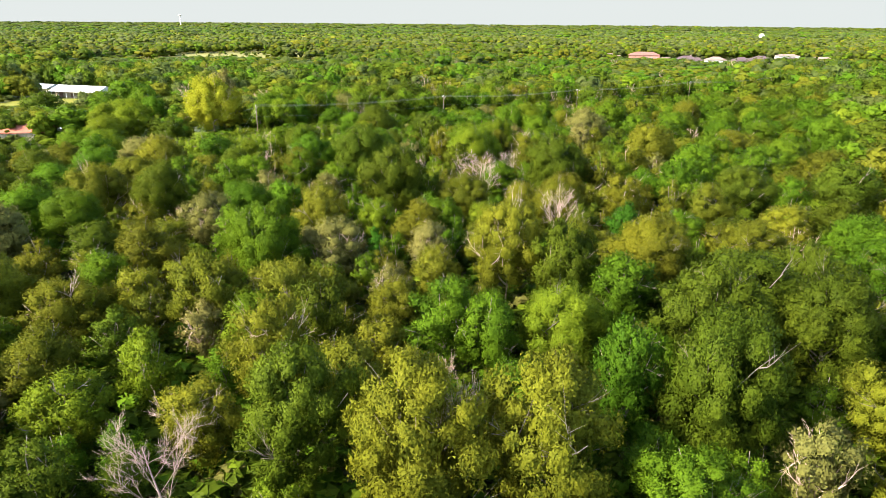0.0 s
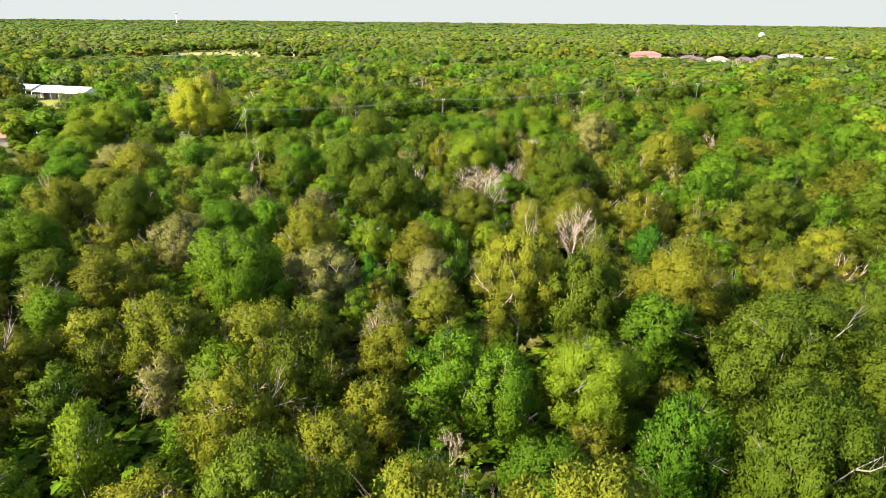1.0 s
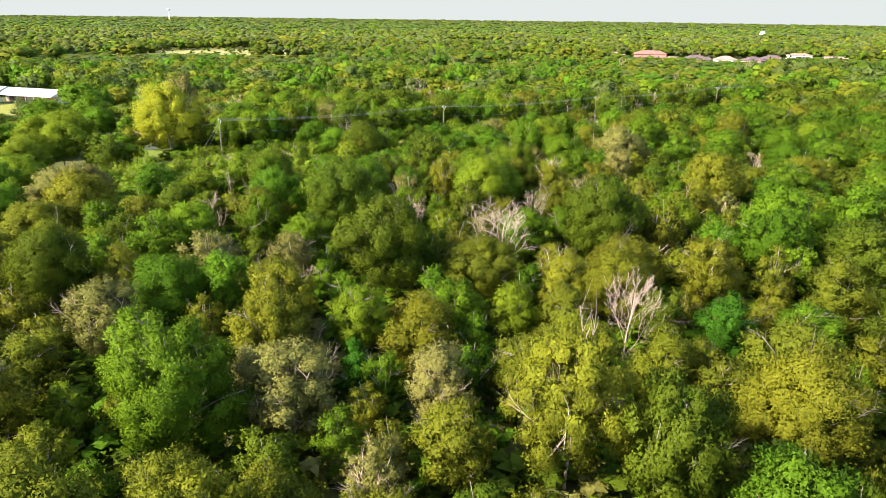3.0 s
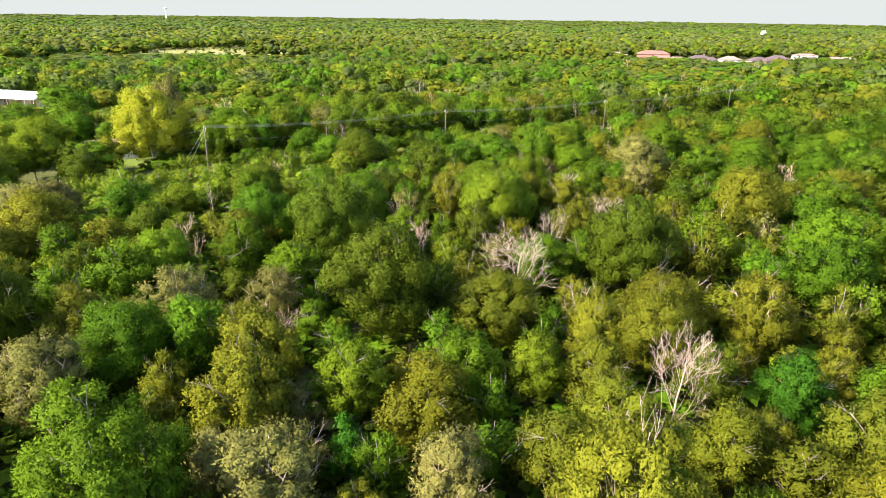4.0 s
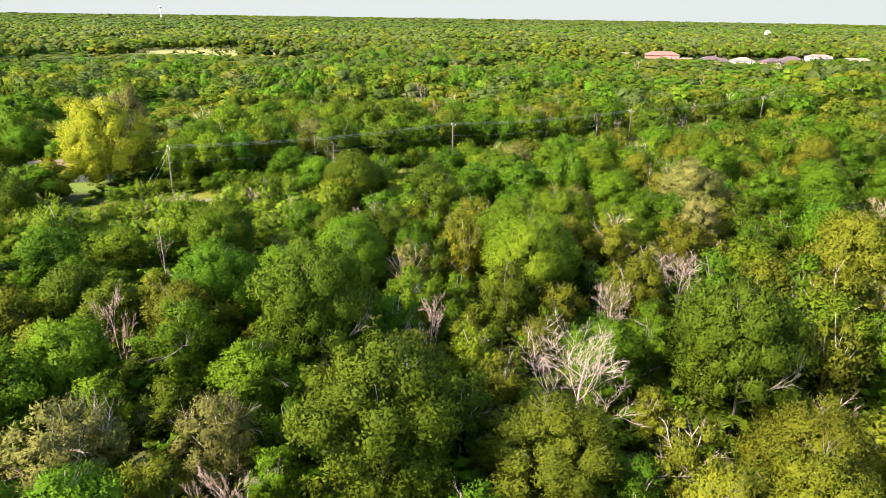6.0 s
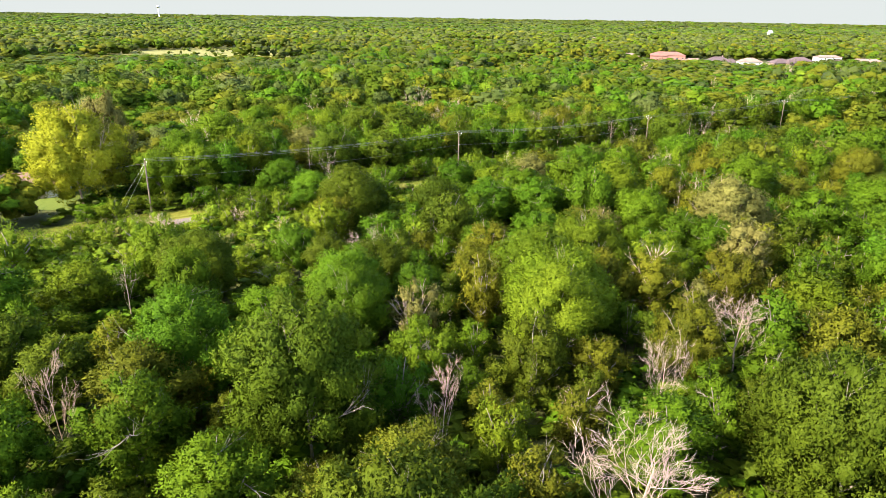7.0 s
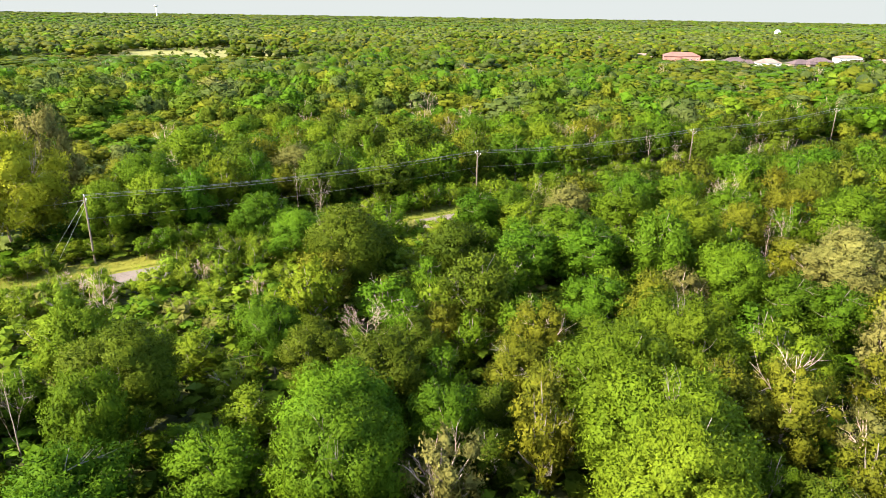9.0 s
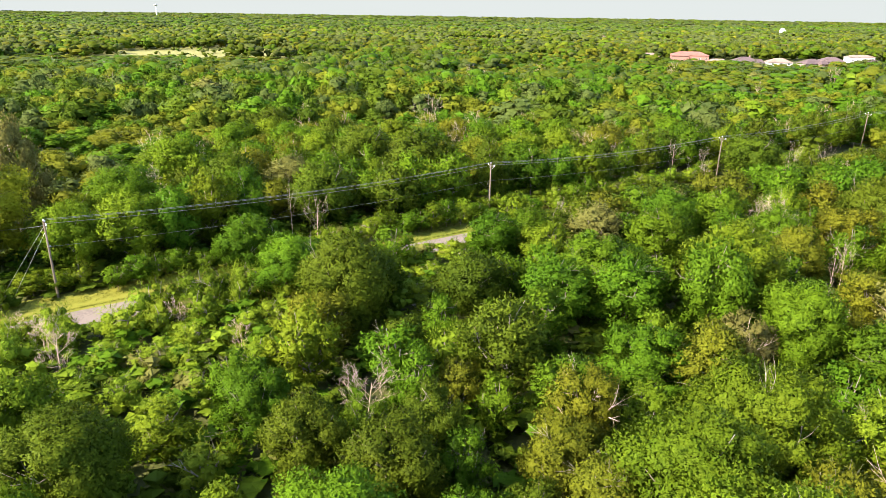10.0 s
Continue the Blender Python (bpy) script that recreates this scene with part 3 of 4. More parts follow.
for u in range(-56, 190, 2):
    x, y = along_road(u, -5.0 - g.uniform(0, 1.6))
    if not (-52.5 < x < -44.5 or -14 < x < -5 or 47 < x < 53 or 79 < x < 84):
        tall = g.uniform(4.4, 6.0) if -45 < x < -20 else g.uniform(3.4, 4.8)
        plant("scrub", x, y, tall, tall * 0.5)
for u in range(-40, 190, 5):
    x, y = along_road(u + g.uniform(-1, 1), -9.0 - g.uniform(0, 2))
    if x < -20:
        plant("scrub", x, y, g.uniform(4.2, 5.4), g.uniform(2.2, 2.8))
    elif -2 < x < 43 or x > 58:
        plant(g.choice(("green", "dark", "olive", "green")), x, y, g.uniform(5.5, 8), g.uniform(3.4, 4.4))

g = random.Random(5)
# broad crowns first, then smaller ones that fill the gaps between them
for radii, near, tries in (((5.0, 5.5, 6.1), 0.98, 420), ((3.6, 4.1, 4.6), 0.90, 2600), ((2.2, 2.7, 3.2), 0.84, 13000)):
    for _ in range(tries):
        y = g.uniform(28, 300)
        side = g.uniform(-1, 1)
        x = side * reach(side, y) - 3 * (y > 80)
        off = from_road(x, y)
        if off > -5:
            continue
        if off > -28 and x < -13 and y > 165 or off > -24 and (-18 < x < -2 or 44 < x < 56):
            r = g.uniform(1.5, 2.8)
            if radii[0] < 3 and free(x, y, r, 0.7):
                plant("scrub", x, y, r * g.uniform(1.1, 1.6), r)
            continue
        r = g.choice(radii)
        if off > -34 and r > 5 or not free(x, y, r, near):
            continue
        late = min(1.0, max(0.0, (y - 110) / 50))
        if x < -24 and y > 140 and x > -66 and g.random() < 0.6:
            if r < 3.5:
                plant(g.choice(("scrub", "bright", "green")), x, y, r + 2.0, r)
            continue
        kind = g.choices(("dark", "green", "olive", "bright", "tan", "pale", "bare", "brush"), (18, 20 + 26 * late, 40 - 30 * late, 7 + 7 * late, 5 - 2 * late, 6 - 1 * late, 0.5 * (r < 4), 0.7 * (r < 4)))[0]
        plant(kind, x, y, 3.4 + 1.4 * r * g.uniform(0.82, 1.25), r)


g = random.Random(19)
for _ in range(9000):
    y = g.uniform(215, 324)
    x = g.uniform(-66, 0.64 * (y - 120))
    if from_road(x, y) < 13.5:
        continue
    r = g.choice((2.8, 3.4, 4.2, 5.0, 5.8))
    if free(x, y, r, 0.72):
        kind = g.choices(("green", "dark", "bright", "olive", "pale", "tan"), (44, 14, 20, 17, 3, 3))[0]
        plant(kind, x, y, r * g.uniform(0.9, 1.3) + g.uniform(3.5, 5.5), r)

# ---- power line ----
POLE_WOOD = grained("pole_wood", (0.085, 0.064, 0.044), (0.155, 0.12, 0.088), 4.0, bump=0.4)
STEEL = grained("galvanised_steel", (0.45, 0.46, 0.47), (0.62, 0.63, 0.64), 8.0, rough=0.4, bump=0.05, metal=0.6)
PORCELAIN = grained("porcelain", (0.55, 0.53, 0.50), (0.72, 0.70, 0.67), 20.0, rough=0.25, bump=0.0)
CABLE = grained("bare_cable", (0.08, 0.08, 0.078), (0.14, 0.14, 0.135), 6.0, rough=0.5, bump=0.0)


def solid(name, size, at, parent, material, turn=0.0, bevel=0.02, label=""):
    """A bevelled block of size about at, as a part."""
    bm = bmesh.new()
    bmesh.ops.create_cube(bm, size=1, matrix=Matrix.LocRotScale(at, Euler((0, 0, radians(turn))), size))
    if bevel:
        bmesh.ops.bevel(bm, geom=bm.edges[:], offset=bevel, segments=1, affect="EDGES")
    me = bpy.data.meshes.new(name)
    bm.to_mesh(me)
    bm.free()
    me.materials.append(material)
    return part(name, me, parent, label)


def rod(name, points, radii, parent, material, sides=8, label=""):
    return part(name, tri_mesh(name, *tube(points, radii, sides), [material], smooth=True), parent, label)


LINE_TURN = math.degrees(math.atan2(40.4, 59.7))


def utility_pole(x, y, height, lean=0.0, arm=True, guys=()):
    root = thing("utility_pole", "weathered wooden utility pole with cross-arm beside the lane", "utility pole", "poles of the power line")
    root.matrix_basis = Matrix.LocRotScale((x, y, land(y)), Euler((0, radians(lean), radians(LINE_TURN))), None)
    rod("shaft", [(0, 0, -0.6), (0, 0, height * 0.5), (0, 0, height)], [0.17, 0.145, 0.115], root, POLE_WOOD, 10)
    bar = solid("crossarm", (0.12, 2.0, 0.14), (0.15, 0, height - 0.45), root, POLE_WOOD)
    for k in (-0.85, 0.85):
        rod("insulator", [(0.15, k, height - 0.38), (0.15, k, height - 0.22), (0.15, k, height - 0.12)], [0.07, 0.085, 0.04], root, PORCELAIN)
    rod("insulator", [(0, 0, height), (0, 0, height + 0.15), (0, 0, height + 0.26)], [0.07, 0.085, 0.04], root, PORCELAIN)
    rod("brace", [(0.2, -0.7, height - 0.5), (0.17, 0, height - 1.2)], [0.025, 0.025], root, STEEL, 4)
    rod("brace", [(0.2, 0.7, height - 0.5), (0.17, 0, height - 1.2)], [0.025, 0.025], root, STEEL, 4)
    rod("bracket", [(0.1, 0, height * 0.68), (0.25, 0, height * 0.68)], [0.06, 0.05], root, STEEL, 6)
    for top, foot in guys:
        rod("guy_wire", [(0, 0, top), foot], [0.012, 0.012], root, STEEL, 4)
    return root


POLES = [(-59.4, 216.2, 10.5), (0.3, 256.6, 9.9), (57.0, 289.4, 10.3), (121.4, 337.3, 11.0), (181.0, 379.0, 11.0)]
for n, (x, y, h) in enumerate(POLES):
    guys = [(h - 0.6, (-7.0, 0.4, 0)), (h - 1.4, (-5.6, -0.5, 0))] if n == 0 else []
    utility_pole(x, y, h, guys=guys)


def cable(name, a, b, sag, radius, label):
    a, b = np.array(a), np.array(b)
    pts = [a + (b - a) * t - np.array((0, 0, 4 * sag * t * (1 - t))) for t in np.linspace(0, 1, 17)]
    root = tagged(new(name, tri_mesh(name, *tube(pts, [radius] * len(pts), 4), [CABLE], smooth=True)), label, "cable", "cables of the power line")
    return root


cross = Vector((-math.sin(radians(LINE_TURN)), math.cos(radians(LINE_TURN))))
for (xa, ya, ha), (xb, yb, hb) in zip(POLES, POLES[1:]):
    for k, drop in ((-0.85, 0.12), (0.85, 0.12), (0.0, -0.26)):
        cable("overhead_cable", (xa + cross.x * k, ya + cross.y * k, ha - drop + land(ya)), (xb + cross.x * k, yb + cross.y * k, hb - drop + land(yb)), 1.0, 0.022, "thin grey overhead cable strung between wooden poles")
    cable("service_cable", (xa, ya - 0.2, ha * 0.68 + land(ya)), (xb, yb - 0.2, hb * 0.68 + land(yb)), 0.9, 0.018, "lower telephone cable strung between wooden poles")
cable("drop_cable", (-59.4, 216.2, 9.9), (-86.5, 232.0, 4.2), 0.6, 0.022, "thin cable from the pole to the house")

# ---- buildings ----
WHITE_WALL = grained("white_siding", (0.42, 0.40, 0.375), (0.56, 0.54, 0.50), 1.5, rough=0.6, bump=0.1)
TAN_WALL = grained("tan_siding", (0.22, 0.17, 0.12), (0.31, 0.25, 0.18), 1.5, rough=0.7, bump=0.1)
PINK_WALL = grained("pink_stucco", (0.23, 0.105, 0.085), (0.30, 0.15, 0.125), 1.0, rough=0.8, bump=0.1)
BRICK_WALL = grained("brick_wall", (0.20, 0.135, 0.11), (0.28, 0.20, 0.165), 2.0, rough=0.8, bump=0.2)
WHITE_ROOF = grained("white_metal_roof", (0.37, 0.37, 0.37), (0.49, 0.49, 0.485), 0.8, rough=0.4, bump=0.05)
RED_ROOF = grained("red_roof", (0.26, 0.065, 0.04), (0.38, 0.11, 0.065), 1.5, rough=0.7, bump=0.3)
BROWN_ROOF = grained("brown_shingles", (0.13, 0.075, 0.06), (0.20, 0.125, 0.10), 2.0, rough=0.85, bump=0.4)
DARK_ROOF = grained("dark_shingles", (0.062, 0.042, 0.044), (0.10, 0.072, 0.074), 1.5, rough=0.85, bump=0.3)
TAN_ROOF = grained("tan_shingles", (0.155, 0.105, 0.088), (0.22, 0.155, 0.13), 1.5, rough=0.85, bump=0.3)
TILE_ROOF = grained("terracotta_roof", (0.15, 0.068, 0.054), (0.21, 0.105, 0.085), 1.5, rough=0.8, bump=0.3)
BLUE_SHEET = grained("blue_sheet", (0.10, 0.22, 0.42), (0.16, 0.30, 0.52), 1.0, rough=0.5, bump=0.05)
GLASS, GT, GB = shader("window_glass")
GB.inputs["Base Color"].default_value, GB.inputs["Roughness"].default_value = (0.03, 0.04, 0.05, 1), 0.08


def prism(name, w, d, z0, rise, parent, material, hip=0.0, over=0.5, thick=0.18, shift=(0, 0)):
    """A gabled (hip 0) or hipped roof with thick eaves, ridge along x."""
    a, b, r = w / 2 + over, d / 2 + over, max(0.0, w / 2 + over - hip)
    top = [(-a, -b, z0), (a, -b, z0), (a, b, z0), (-a, b, z0), (-r, 0, z0 + rise), (r, 0, z0 + rise)]
    verts = [(x + shift[0], y + shift[1], z) for x, y, z in top] + [(x + shift[0], y + shift[1], z - thick) for x, y, z in top[:4]]
    faces = [(0, 1, 5, 4), (2, 3, 4, 5), (1, 2, 5), (3, 0, 4), (1, 0, 6, 7), (2, 1, 7, 8), (3, 2, 8, 9), (0, 3, 9, 6), (6, 9, 8, 7)]
    me = bpy.data.meshes.new(name)
    me.from_pydata(verts, [], faces)
    me.materials.append(material)
    return part(name, me, parent)


def window(at, w, h, parent, turn=0.0):
    frame_part = solid("window", (w + 0.16, 0.10, h + 0.16), at, parent, WHITE_WALL, turn, 0.01)
    pane = solid("pane", (w, 0.12, h), at, frame_part, GLASS, turn, 0.0)
    return frame_part


def house(x, y, w, d, wall_h, rise, turn, wall, roof, label, hip=0.0, windows=3, chimney=False, wing=None, name="house"):
    """A house with walls, roof, windows and door, its front towards -y before the turn."""
    root = thing(name, label, "house", "houses")
    root.matrix_basis = Matrix.LocRotScale((x, y, land(y)), Euler((0, 0, radians(turn))), None)
    solid("wall", (w, d, wall_h), (0, 0, wall_h / 2), root, wall, 0.0, 0.0)
    prism("roof", w, d, wall_h + 0.2, rise, root, roof, hip)
    for k in range(windows):
        window(((k + 0.5) / windows * w - w / 2 + 0.3, -d / 2 - 0.01, wall_h * 0.58), 1.2, 1.2, root)
    solid("door", (1.0, 0.12, 2.05), (w * 0.08, -d / 2 - 0.02, 1.03), root, TAN_WALL, 0.0, 0.01)
    if chimney:
        solid("chimney", (0.8, 0.8, 2.4), (w * 0.2, d * 0.1, wall_h + rise), root, BRICK_WALL)
    if wing:
        ww, wd, wx = wing
        solid("wing", (ww, wd, wall_h), (wx, -d / 2 - wd / 2 + 0.3, wall_h / 2), root, wall, 0.0, 0.0)
        prism("wing_roof", ww, wd + 1.0, wall_h + 0.22, rise * 0.7, root, roof, ww * 0.3, shift=(wx, -d / 2 - wd / 2 + 0.6))
    return root


house(-88.5, 229.5, 13, 8, 2.7, 2.0, 28, WHITE_WALL, BROWN_ROOF, "white one-storey house with a brown shingle roof")
house(-120.5, 279, 8, 5, 2.6, 1.0, 10, WHITE_WALL, WHITE_ROOF, "small white outbuilding with a pale roof", windows=2, name="outbuilding")
house(-133.5, 210, 20, 9, 2.8, 2.2, 12, TAN_WALL, RED_ROOF, "low house with a faded red roof")
house(-126.2, 217.5, 6, 3.2, 2.4, 0.4, 8, WHITE_WALL, WHITE_ROOF, "white metal-roofed trailer beside the red-roofed house", windows=2, name="trailer")
house(-130.4, 236, 4.5, 3.5, 2.4, 0.9, -5, WHITE_WALL, WHITE_ROOF, "small white garden shed", windows=1, name="shed")


def barn(x, y, w, d, eave, rise, turn, open_sides, label):
    """A long metal-roofed barn with an open porch on posts along its front."""
    root = thing("barn", label, "barn", "farm buildings")
    root.matrix_basis = Matrix.LocRotScale((x, y, land(y)), Euler((0, 0, radians(turn))), None)
    prism("roof", w, d, eave + 0.25, rise, root, WHITE_ROOF, 0.0, 0.6)
    if not open_sides:
        solid("wall", (w, d - 3.4, eave), (0, 1.6, eave / 2), root, TAN_WALL, 0.0, 0.0)
        for k in (-1, 1):
            me = bpy.data.meshes.new("gable")
            e = k * (w / 2 + 0.05)
            me.from_pydata([(e, -d / 2, eave), (e, d / 2, eave), (e, 0, eave + rise * 0.96), (e, -d / 2 + 3.4, 0), (e, d / 2, 0), (e, -d / 2 + 3.4, eave)], [], [(0, 1, 2), (3, 4, 1, 5)])
            me.materials.append(WHITE_WALL)
            part("gable", me, root, "white metal end wall")
        for k in range(4):
            solid("door", (2.4, 0.12, 2.6), (-w / 2 + w * (k + 0.5) / 4, -d / 2 + 3.28, 1.3), root, BROWN_ROOF, 0.0, 0.02)
    for k in range(7):
        solid("post", (0.2, 0.2, eave + 0.2), (-w / 2 + 0.3 + (w - 0.6) * k / 6, -d / 2 + 0.2, eave / 2), root, WHITE_WALL)
    if open_sides:
        for k in range(7):
            solid("post", (0.2, 0.2, eave + 0.2), (-w / 2 + 0.3 + (w - 0.6) * k / 6, d / 2 - 0.2, eave / 2), root, WHITE_WALL)
    return root


barn(-186, 351, 29, 13, 3.2, 2.6, -16, False, "long barn with a white metal roof and porch posts")
barn(-224, 376, 22, 11, 2.8, 1.8, -14, True, "open-sided shelter with a white metal roof")

# the houses across the wood
house(210, 728, 30, 16, 6.2, 2.8, -14, PINK_WALL, TILE_ROOF, "large pink stucco building with a terracotta hip roof", hip=7, windows=6, wing=(14, 10, -9))
house(183, 760, 20, 11, 3.2, 2.6, -10, PINK_WALL, TAN_ROOF, "pinkish house with a tan hip roof", hip=5)
house(226, 706, 15, 9, 2.6, 2.0, -14, PINK_WALL, TAN_ROOF, "low pinkish annex with a tan roof", hip=4)
house(242, 692, 24, 13, 3.0, 4.2, 4, BRICK_WALL, DARK_ROOF, "brick house with a tall dark hip roof", hip=9, chimney=True, wing=(8, 6, 7))
house(275, 702, 19, 11, 2.8, 3.2, -6, WHITE_WALL, TAN_ROOF, "pale house with a light tan hip roof", hip=7)
house(297, 692, 18, 11, 2.8, 3.4, 10, BRICK_WALL, DARK_ROOF, "brick house with a dark shingle hip roof", hip=7, wing=(6, 5, 5))
house(330, 722, 20, 12, 2.8, 3.4, -4, BRICK_WALL, DARK_ROOF, "brick house with a dark brown hip roof", hip=7, wing=(7, 5, -5))
house(352, 700, 17, 11, 2.8, 3.2, 12, BRICK_WALL, DARK_ROOF, "brick house with a dark hip roof", hip=6)
house(367, 742, 22, 10, 5.4, 1.8, 0, WHITE_WALL, TAN_ROOF, "two-storey white house with a tan roof", hip=5, windows=5)
house(380, 703, 24, 12, 3.4, 3.0, -8, WHITE_WALL, TAN_ROOF, "white house with a broad pale roof", hip=4, wing=(8, 6, 8))
house(168, 752, 5, 4, 2.0, 0.5, 0, WHITE_WALL, BLUE_SHEET, "small shed with a blue sheet roof", windows=1, name="shed")
house(250, 1195, 22, 12, 5.0, 2.5, 8, WHITE_WALL, TAN_ROOF, "far white house among the trees", hip=4)
house(725, 1600, 8, 8, 9.0, 5.0, 20, WHITE_WALL, WHITE_ROOF, "far white gabled building above the trees")


def water_tower(x, y, height):
    """A far water tower: tapered pedestal and round tank."""
    root = thing("water_tower", "pale far water tower on a slim pedestal", "water tower", "far towers")
    root.matrix_basis = pose(x, y, land(y))
    rod("pedestal", [(0, 0, 0), (0, 0, 4), (0, 0, height - 9)], [5.5, 2.4, 2.2], root, WHITE_WALL, 12)
    rod("tank", [(0, 0, height - 9), (0, 0, height - 6), (0, 0, height - 3), (0, 0, height - 0.6), (0, 0, height)], [2.2, 7.0, 8.0, 6.0, 2.0], root, WHITE_WALL, 16)


water_tower(-1161, 3066, 52)

# ---- farther woods, joined ----
def clumps(g, lobes, sub):
    """Closed, uneven clumps with normals that lean with the crown."""
    v0, f0 = ICO[sub]
    heart, out = lobes[:, :3].mean(0), []
    for x, y, z, r, rz in lobes:
        v = v0 * g.uniform(0.68, 1.14, (len(v0), 1)) * (r, r, rz) * 0.95 + (x, y, z)
        out.append((v, f0[v0[f0].mean(1)[:, 2] > -0.6], unit(v0 * 0.4 + unit(v - heart) * 0.85 + g.normal(size=v.shape) * 0.25)))
    return join(out)


def far_crown(g, lobes, count, size, sub):
    """A far crown, 1 m in radius and 2.2 m high: clumps over a dome, with loose leaf sprays on them. sub below 1: the size of the sprays inside."""
    shape = crown_lobes(g, 1.0, 2.2, 0.1, lobes, 0.95, (0.5, 0.9), (0.24, 0.44) if lobes > 7 else (0.36, 0.6))
    body = clumps(g, shape, sub) if sub >= 1 else hulls(g, shape, sub, 0.88, 0.3)
    return join([body, leaves(g, shape, count, size, tuft=3, spiky=0.3, wide=0.45)]) if count else body


def crowd(name, spots, lobes, count, size, sub, label, seed):
    """Many trees that nobody could count, in one mesh, in the wood's leaf colours."""
    g = np.random.default_rng(seed)
    names = list(LEAF)
    protos = [far_crown(g, lobes, count, size, sub) for k in range(10)]
    rows = np.array([(x, y, r, h, land(y), names.index(leaf)) for x, y, r, h, leaf in spots])
    pick = g.integers(len(protos), size=len(rows))
    out, slots = [], []
    for k, (v, f, nv) in enumerate(protos):
        at = rows[pick == k]
        a = g.uniform(0, 6.283, len(at))
        c, s = np.cos(a)[:, None], np.sin(a)[:, None]
        r, h = at[:, 2:3], at[:, 3:4] / 2.2
        w = np.stack([(v[:, 0] * c - v[:, 1] * s) * r + at[:, :1], (v[:, 0] * s + v[:, 1] * c) * r + at[:, 1:2], v[:, 2] * h + at[:, 4:5]], 2)
        n = unit(np.stack([(nv[:, 0] * c - nv[:, 1] * s) / r, (nv[:, 0] * s + nv[:, 1] * c) / r, nv[:, 2] / h], 2))
        faces = f[None] + (np.arange(len(at)) * len(v))[:, None, None]
        out.append((w.reshape(-1, 3), faces.reshape(-1, 3), n.reshape(-1, 3)))
        slots.append(np.repeat(at[:, 5].astype(int), len(f)))
    verts, faces, normals = join(out)
    me = tri_mesh(name, verts, faces, list(LEAF.values()), np.concatenate(slots), smooth=True, normals=normals)
    return tagged(new(name, me), label, "wood", kind="stuff")


OPEN = [(-106, -66, 212, 236), (-208, -158, 288, 366), (-245, -205, 356, 392), (176, 400, 680, 760)]
FIELD_AT = ((-215, 765, 95, 105), (430, 690, 45, 45))


def openness(x, y):
    """Below 1 inside a field, whose edge wanders."""
    return min(math.hypot((x - a) / c, (y - b) / d) for a, b, c, d in FIELD_AT) + 0.25 * noise.noise((x / 40, y / 40, 2.0))


def keep_clear(x, y):
    """Open ground: road, verge, lawns and fields."""
    off = from_road(x, y)
    return -7 < off < 9.5 or any(a < x < b and c < y < d for a, b, c, d in OPEN) or openness(x, y) < 0.85


def planted_beyond(x, y):
    """Where single trees stand between the lane and the farther woods."""
    return from_road(x, y) > 9.5 and y < 322 and -64 < x < 0.64 * (y - 120) or from_road(x, y) < -5 and 0 < x < reach(x, y) - 2 and y < 300


def spots(seed, y0, y1, step, r, h, side=0.72, extra=22):
    """Tree places over a stretch of the plain, in drifts of kind and height."""
    g = random.Random(seed)
    out = []
    y = y0
    while y < y1:
        half = max(100, side * (y + 12) + extra)
        x = -half
        while x < half:
            px, py = x + g.uniform(-0.46, 0.46) * step, y + g.uniform(-0.46, 0.46) * step
            x += step
            grown = px < -100 and 640 < py and openness(px, py) < 0.85 and g.random() < 0.14
            if keep_clear(px, py) and not grown or planted_beyond(px, py):
                continue
            if seed == 1 and (py > 28 and abs(px + 3 * (py > 80)) < reach(px, py) - 2 and from_road(px, py) < -5 or not free(px, py, r * 0.9, 0.68)):
                continue
            drift = noise.noise((px / 45, py / 45, 1.5))
            low = noise.noise((px / 90, py / 110, 5.5))
            if seed in (2, 3, 8) and g.random() < 0.05:
                continue
            k = g.choice((0.55, 0.7, 0.8, 0.9, 1.0, 1.1, 1.25, 1.45))
            # grey carries the haze in its leaf colour, most in the farthest bands
            kind = g.choices(("dark", "green", "olive", "bright", "tan", "scrub", "grey"), (38 + 30 * drift, 24, 22 - 14 * drift, 1.5, 0.7, 0.8, 20) if seed not in (4, 5, 7) else (40 + 40 * drift, 8, 8, 0, 0, 0, 44 - 30 * drift))[0]
            tall = h * (0.62 + 0.38 * k) * (1 + 0.3 * low) * g.uniform(0.88, 1.12)
            if 540 < py < 690 and (-330 < px < -100 or 150 < px < 430):
                tall *= 0.6 if px > 0 else 0.4
            if px < -125 and 195 < py < 256:
                tall = min(tall, 1.5 + 0.11 * (288 - py))
            if px < -90 and 145 < py < 206 or px < -140 and 255 < py < 332:
                tall, k = min(tall, 2.8), min(k, 0.6)
            if grown:
                tall, k = tall * 0.4, k * 0.5
            if low < -0.25 and seed > 1:
                tall, k, kind = tall * 0.62, k * 0.75, g.choice(("olive", "green", kind))
            if seed == 1 and px < -13 and -42 < from_road(px, py) < -4:
                tall, k, kind = g.uniform(2.8, 4.2), g.uniform(0.4, 0.6), "scrub"
            out.append((px, py, r * k, tall, kind))
            if seed in (2, 3, 8) and g.random() < 0.3:
                a = g.uniform(0, 6.28)
                out.append((px + 0.75 * r * k * math.cos(a), py + 0.75 * r * k * math.sin(a), r * k * 0.6, tall * g.uniform(0.75, 1.0), kind))
        y += step
    return out


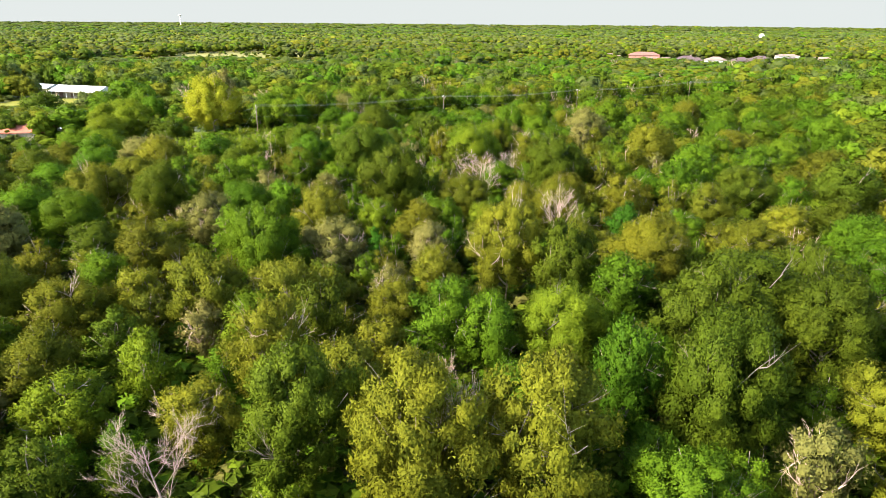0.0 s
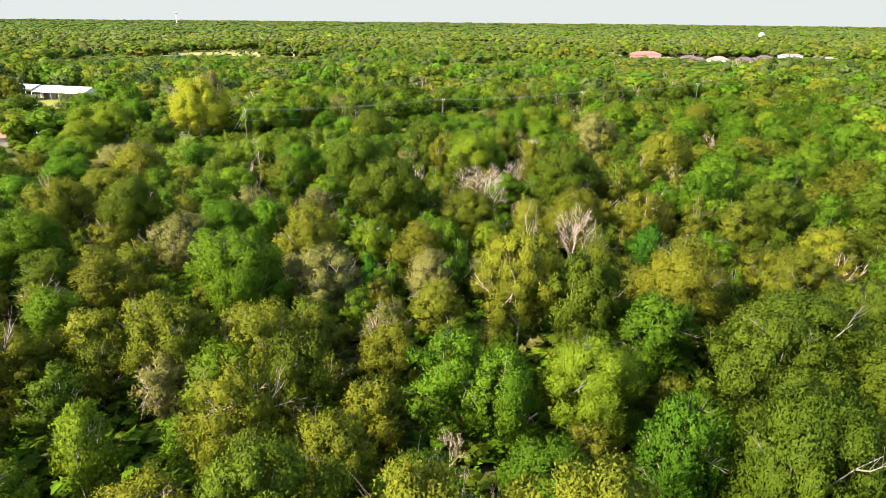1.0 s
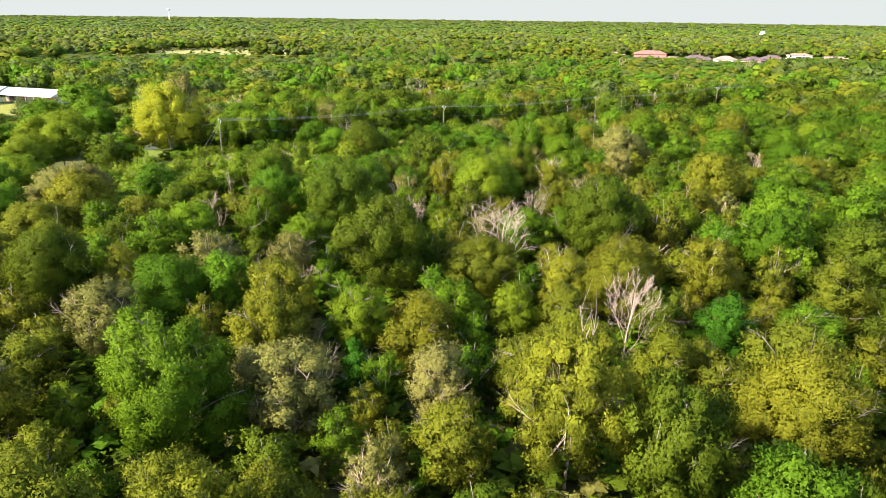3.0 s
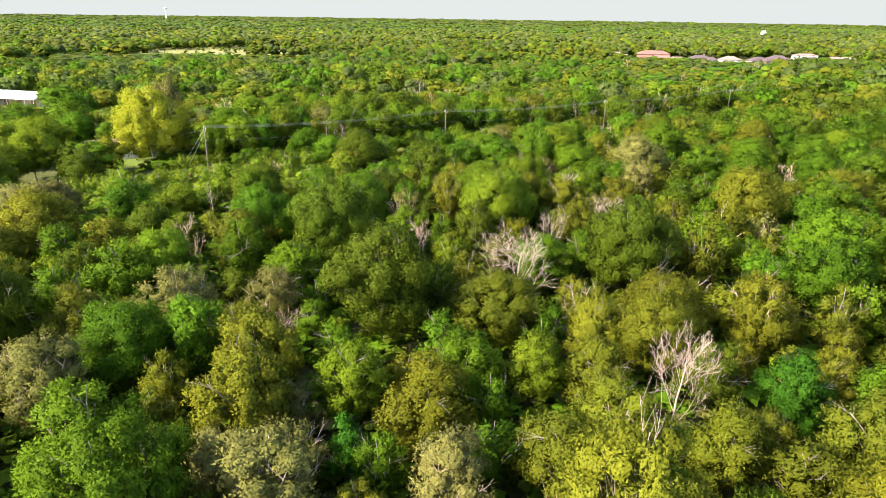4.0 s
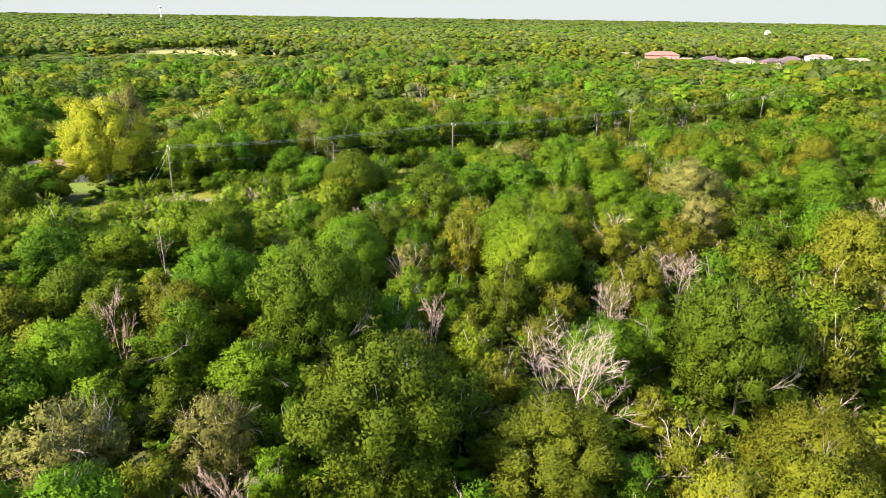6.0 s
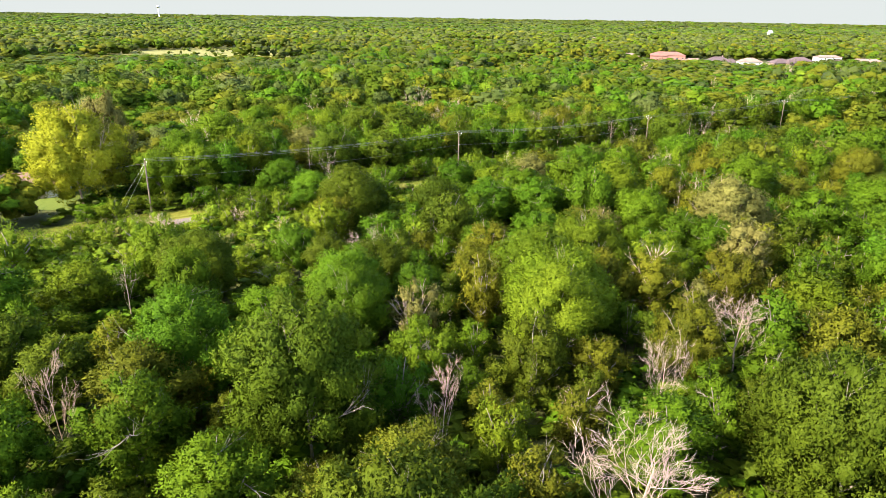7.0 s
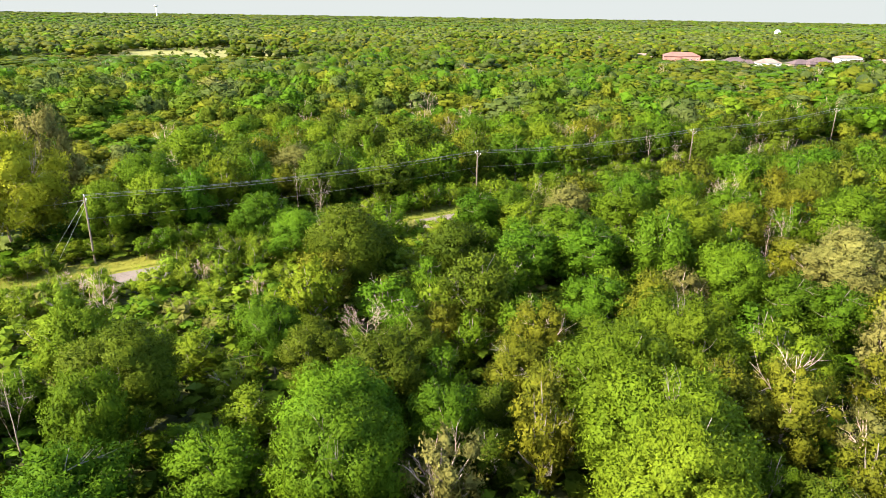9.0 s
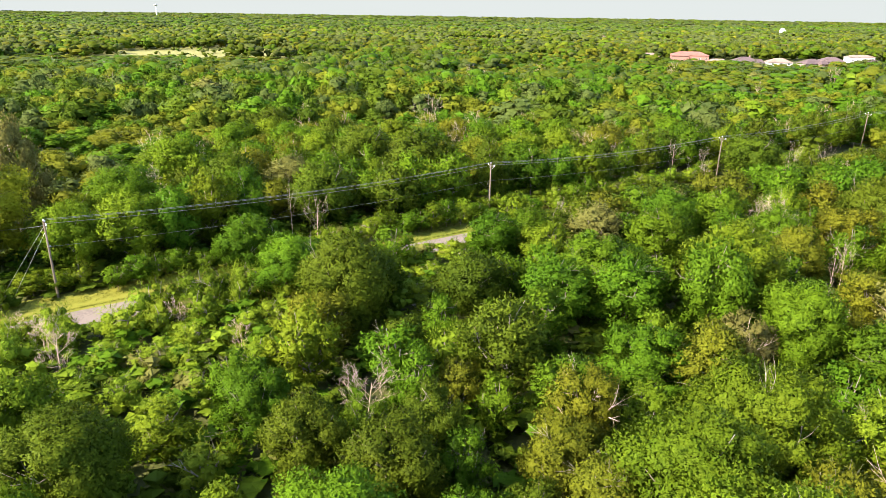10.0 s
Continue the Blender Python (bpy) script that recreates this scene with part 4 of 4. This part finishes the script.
g = random.Random(31)
low_growth = []
for i in range(4400):
    y = 30 + (i // 44) * 2.7 + g.uniform(-1.1, 1.1)
    x = ((i % 44) / 43 * 2 - 1) * min(70, 26 + 0.62 * (y - 25)) - 3 + g.uniform(-1.1, 1.1)
    off = from_road(x, y)
    if off < -4 or off > 8.5 and y < 290:
        scrubby = -28 < off < -4 and x < -13 and y > 165
        low_growth.append((x, y, g.uniform(1.7, 2.6), g.uniform(1.6, 3.4) if scrubby else g.uniform(1.2, 3.2), g.choices(("dark", "green", "scrub", "tan"), (5, 20, 70, 5) if scrubby else (50, 35, 10, 5))[0]))
crowd("undergrowth", low_growth, 3, 30, 0.2, 0.45, "low green bushes under the trees", 26)
crowd("wood_edge", spots(1, -30, 270, 7.2, 4.8, 10.5), 16, 800, 0.068, 0.2, "mixed green trees standing close together", 21)
crowd("wood_middle", spots(2, 262, 340, 8.4, 5.8, 11.0), 14, 660, 0.068, 0.2, "mixed green woodland seen from above", 22)
crowd("wood_behind", spots(8, 340, 450, 8.4, 5.8, 11.0), 12, 390, 0.09, 0.3, "mixed green woodland behind the power line", 29)
crowd("wood_beyond", spots(3, 450, 660, 8.8, 5.9, 10.5), 6, 45, 0.17, 1, "mixed green woodland farther off", 23)
crowd("wood_far", spots(6, 660, 900, 9.5, 6.0, 10.5), 5, 18, 0.2, 1, "mixed green woodland round the far houses", 27)
crowd("wood_distant", spots(4, 900, 1500, 12.5, 7.6, 10.0), 2, 0, 0.2, 1, "distant green woodland on the plain", 24)
crowd("wood_faint", spots(7, 1500, 2500, 19.0, 11.0, 10.5), 1, 0, 0.2, 1, "faint far woodland on the plain", 28)
crowd("wood_horizon", spots(5, 2500, 4800, 42.0, 23.0, 12.0), 1, 0, 0.2, 1, "woodland along the horizon", 25)


def grass_tufts(seed, count):
    """Blades of rough grass on the verge."""
    g = np.random.default_rng(seed)
    vs = []
    for i in range(count):
        u, v = g.uniform(-75, 90), g.choice((-1, 1)) * g.uniform(2.6, 6.5) + 2.2
        x, y = along_road(u, v if abs(v) > 2.7 else 3.5)
        z = land(y)
        for k in range(4):
            a, h = g.uniform(0, 6.28), g.uniform(0.12, 0.4)
            c = np.array((x, y, z)) + g.normal(size=3) * (0.12, 0.12, 0)
            e = np.array((math.cos(a), math.sin(a), 0)) * 0.022
            vs += [c - e, c + e, c + g.normal(size=3) * (0.12, 0.12, 0) + (0, 0, h)]
    vs = np.array(vs)
    return tri_mesh("verge_grass", vs, np.arange(len(vs)).reshape(-1, 3), [GRASS])


tagged(new("verge_grass", grass_tufts(41, 9000)), "rough tufts of yellow-green grass along the lane", "grass", kind="stuff")
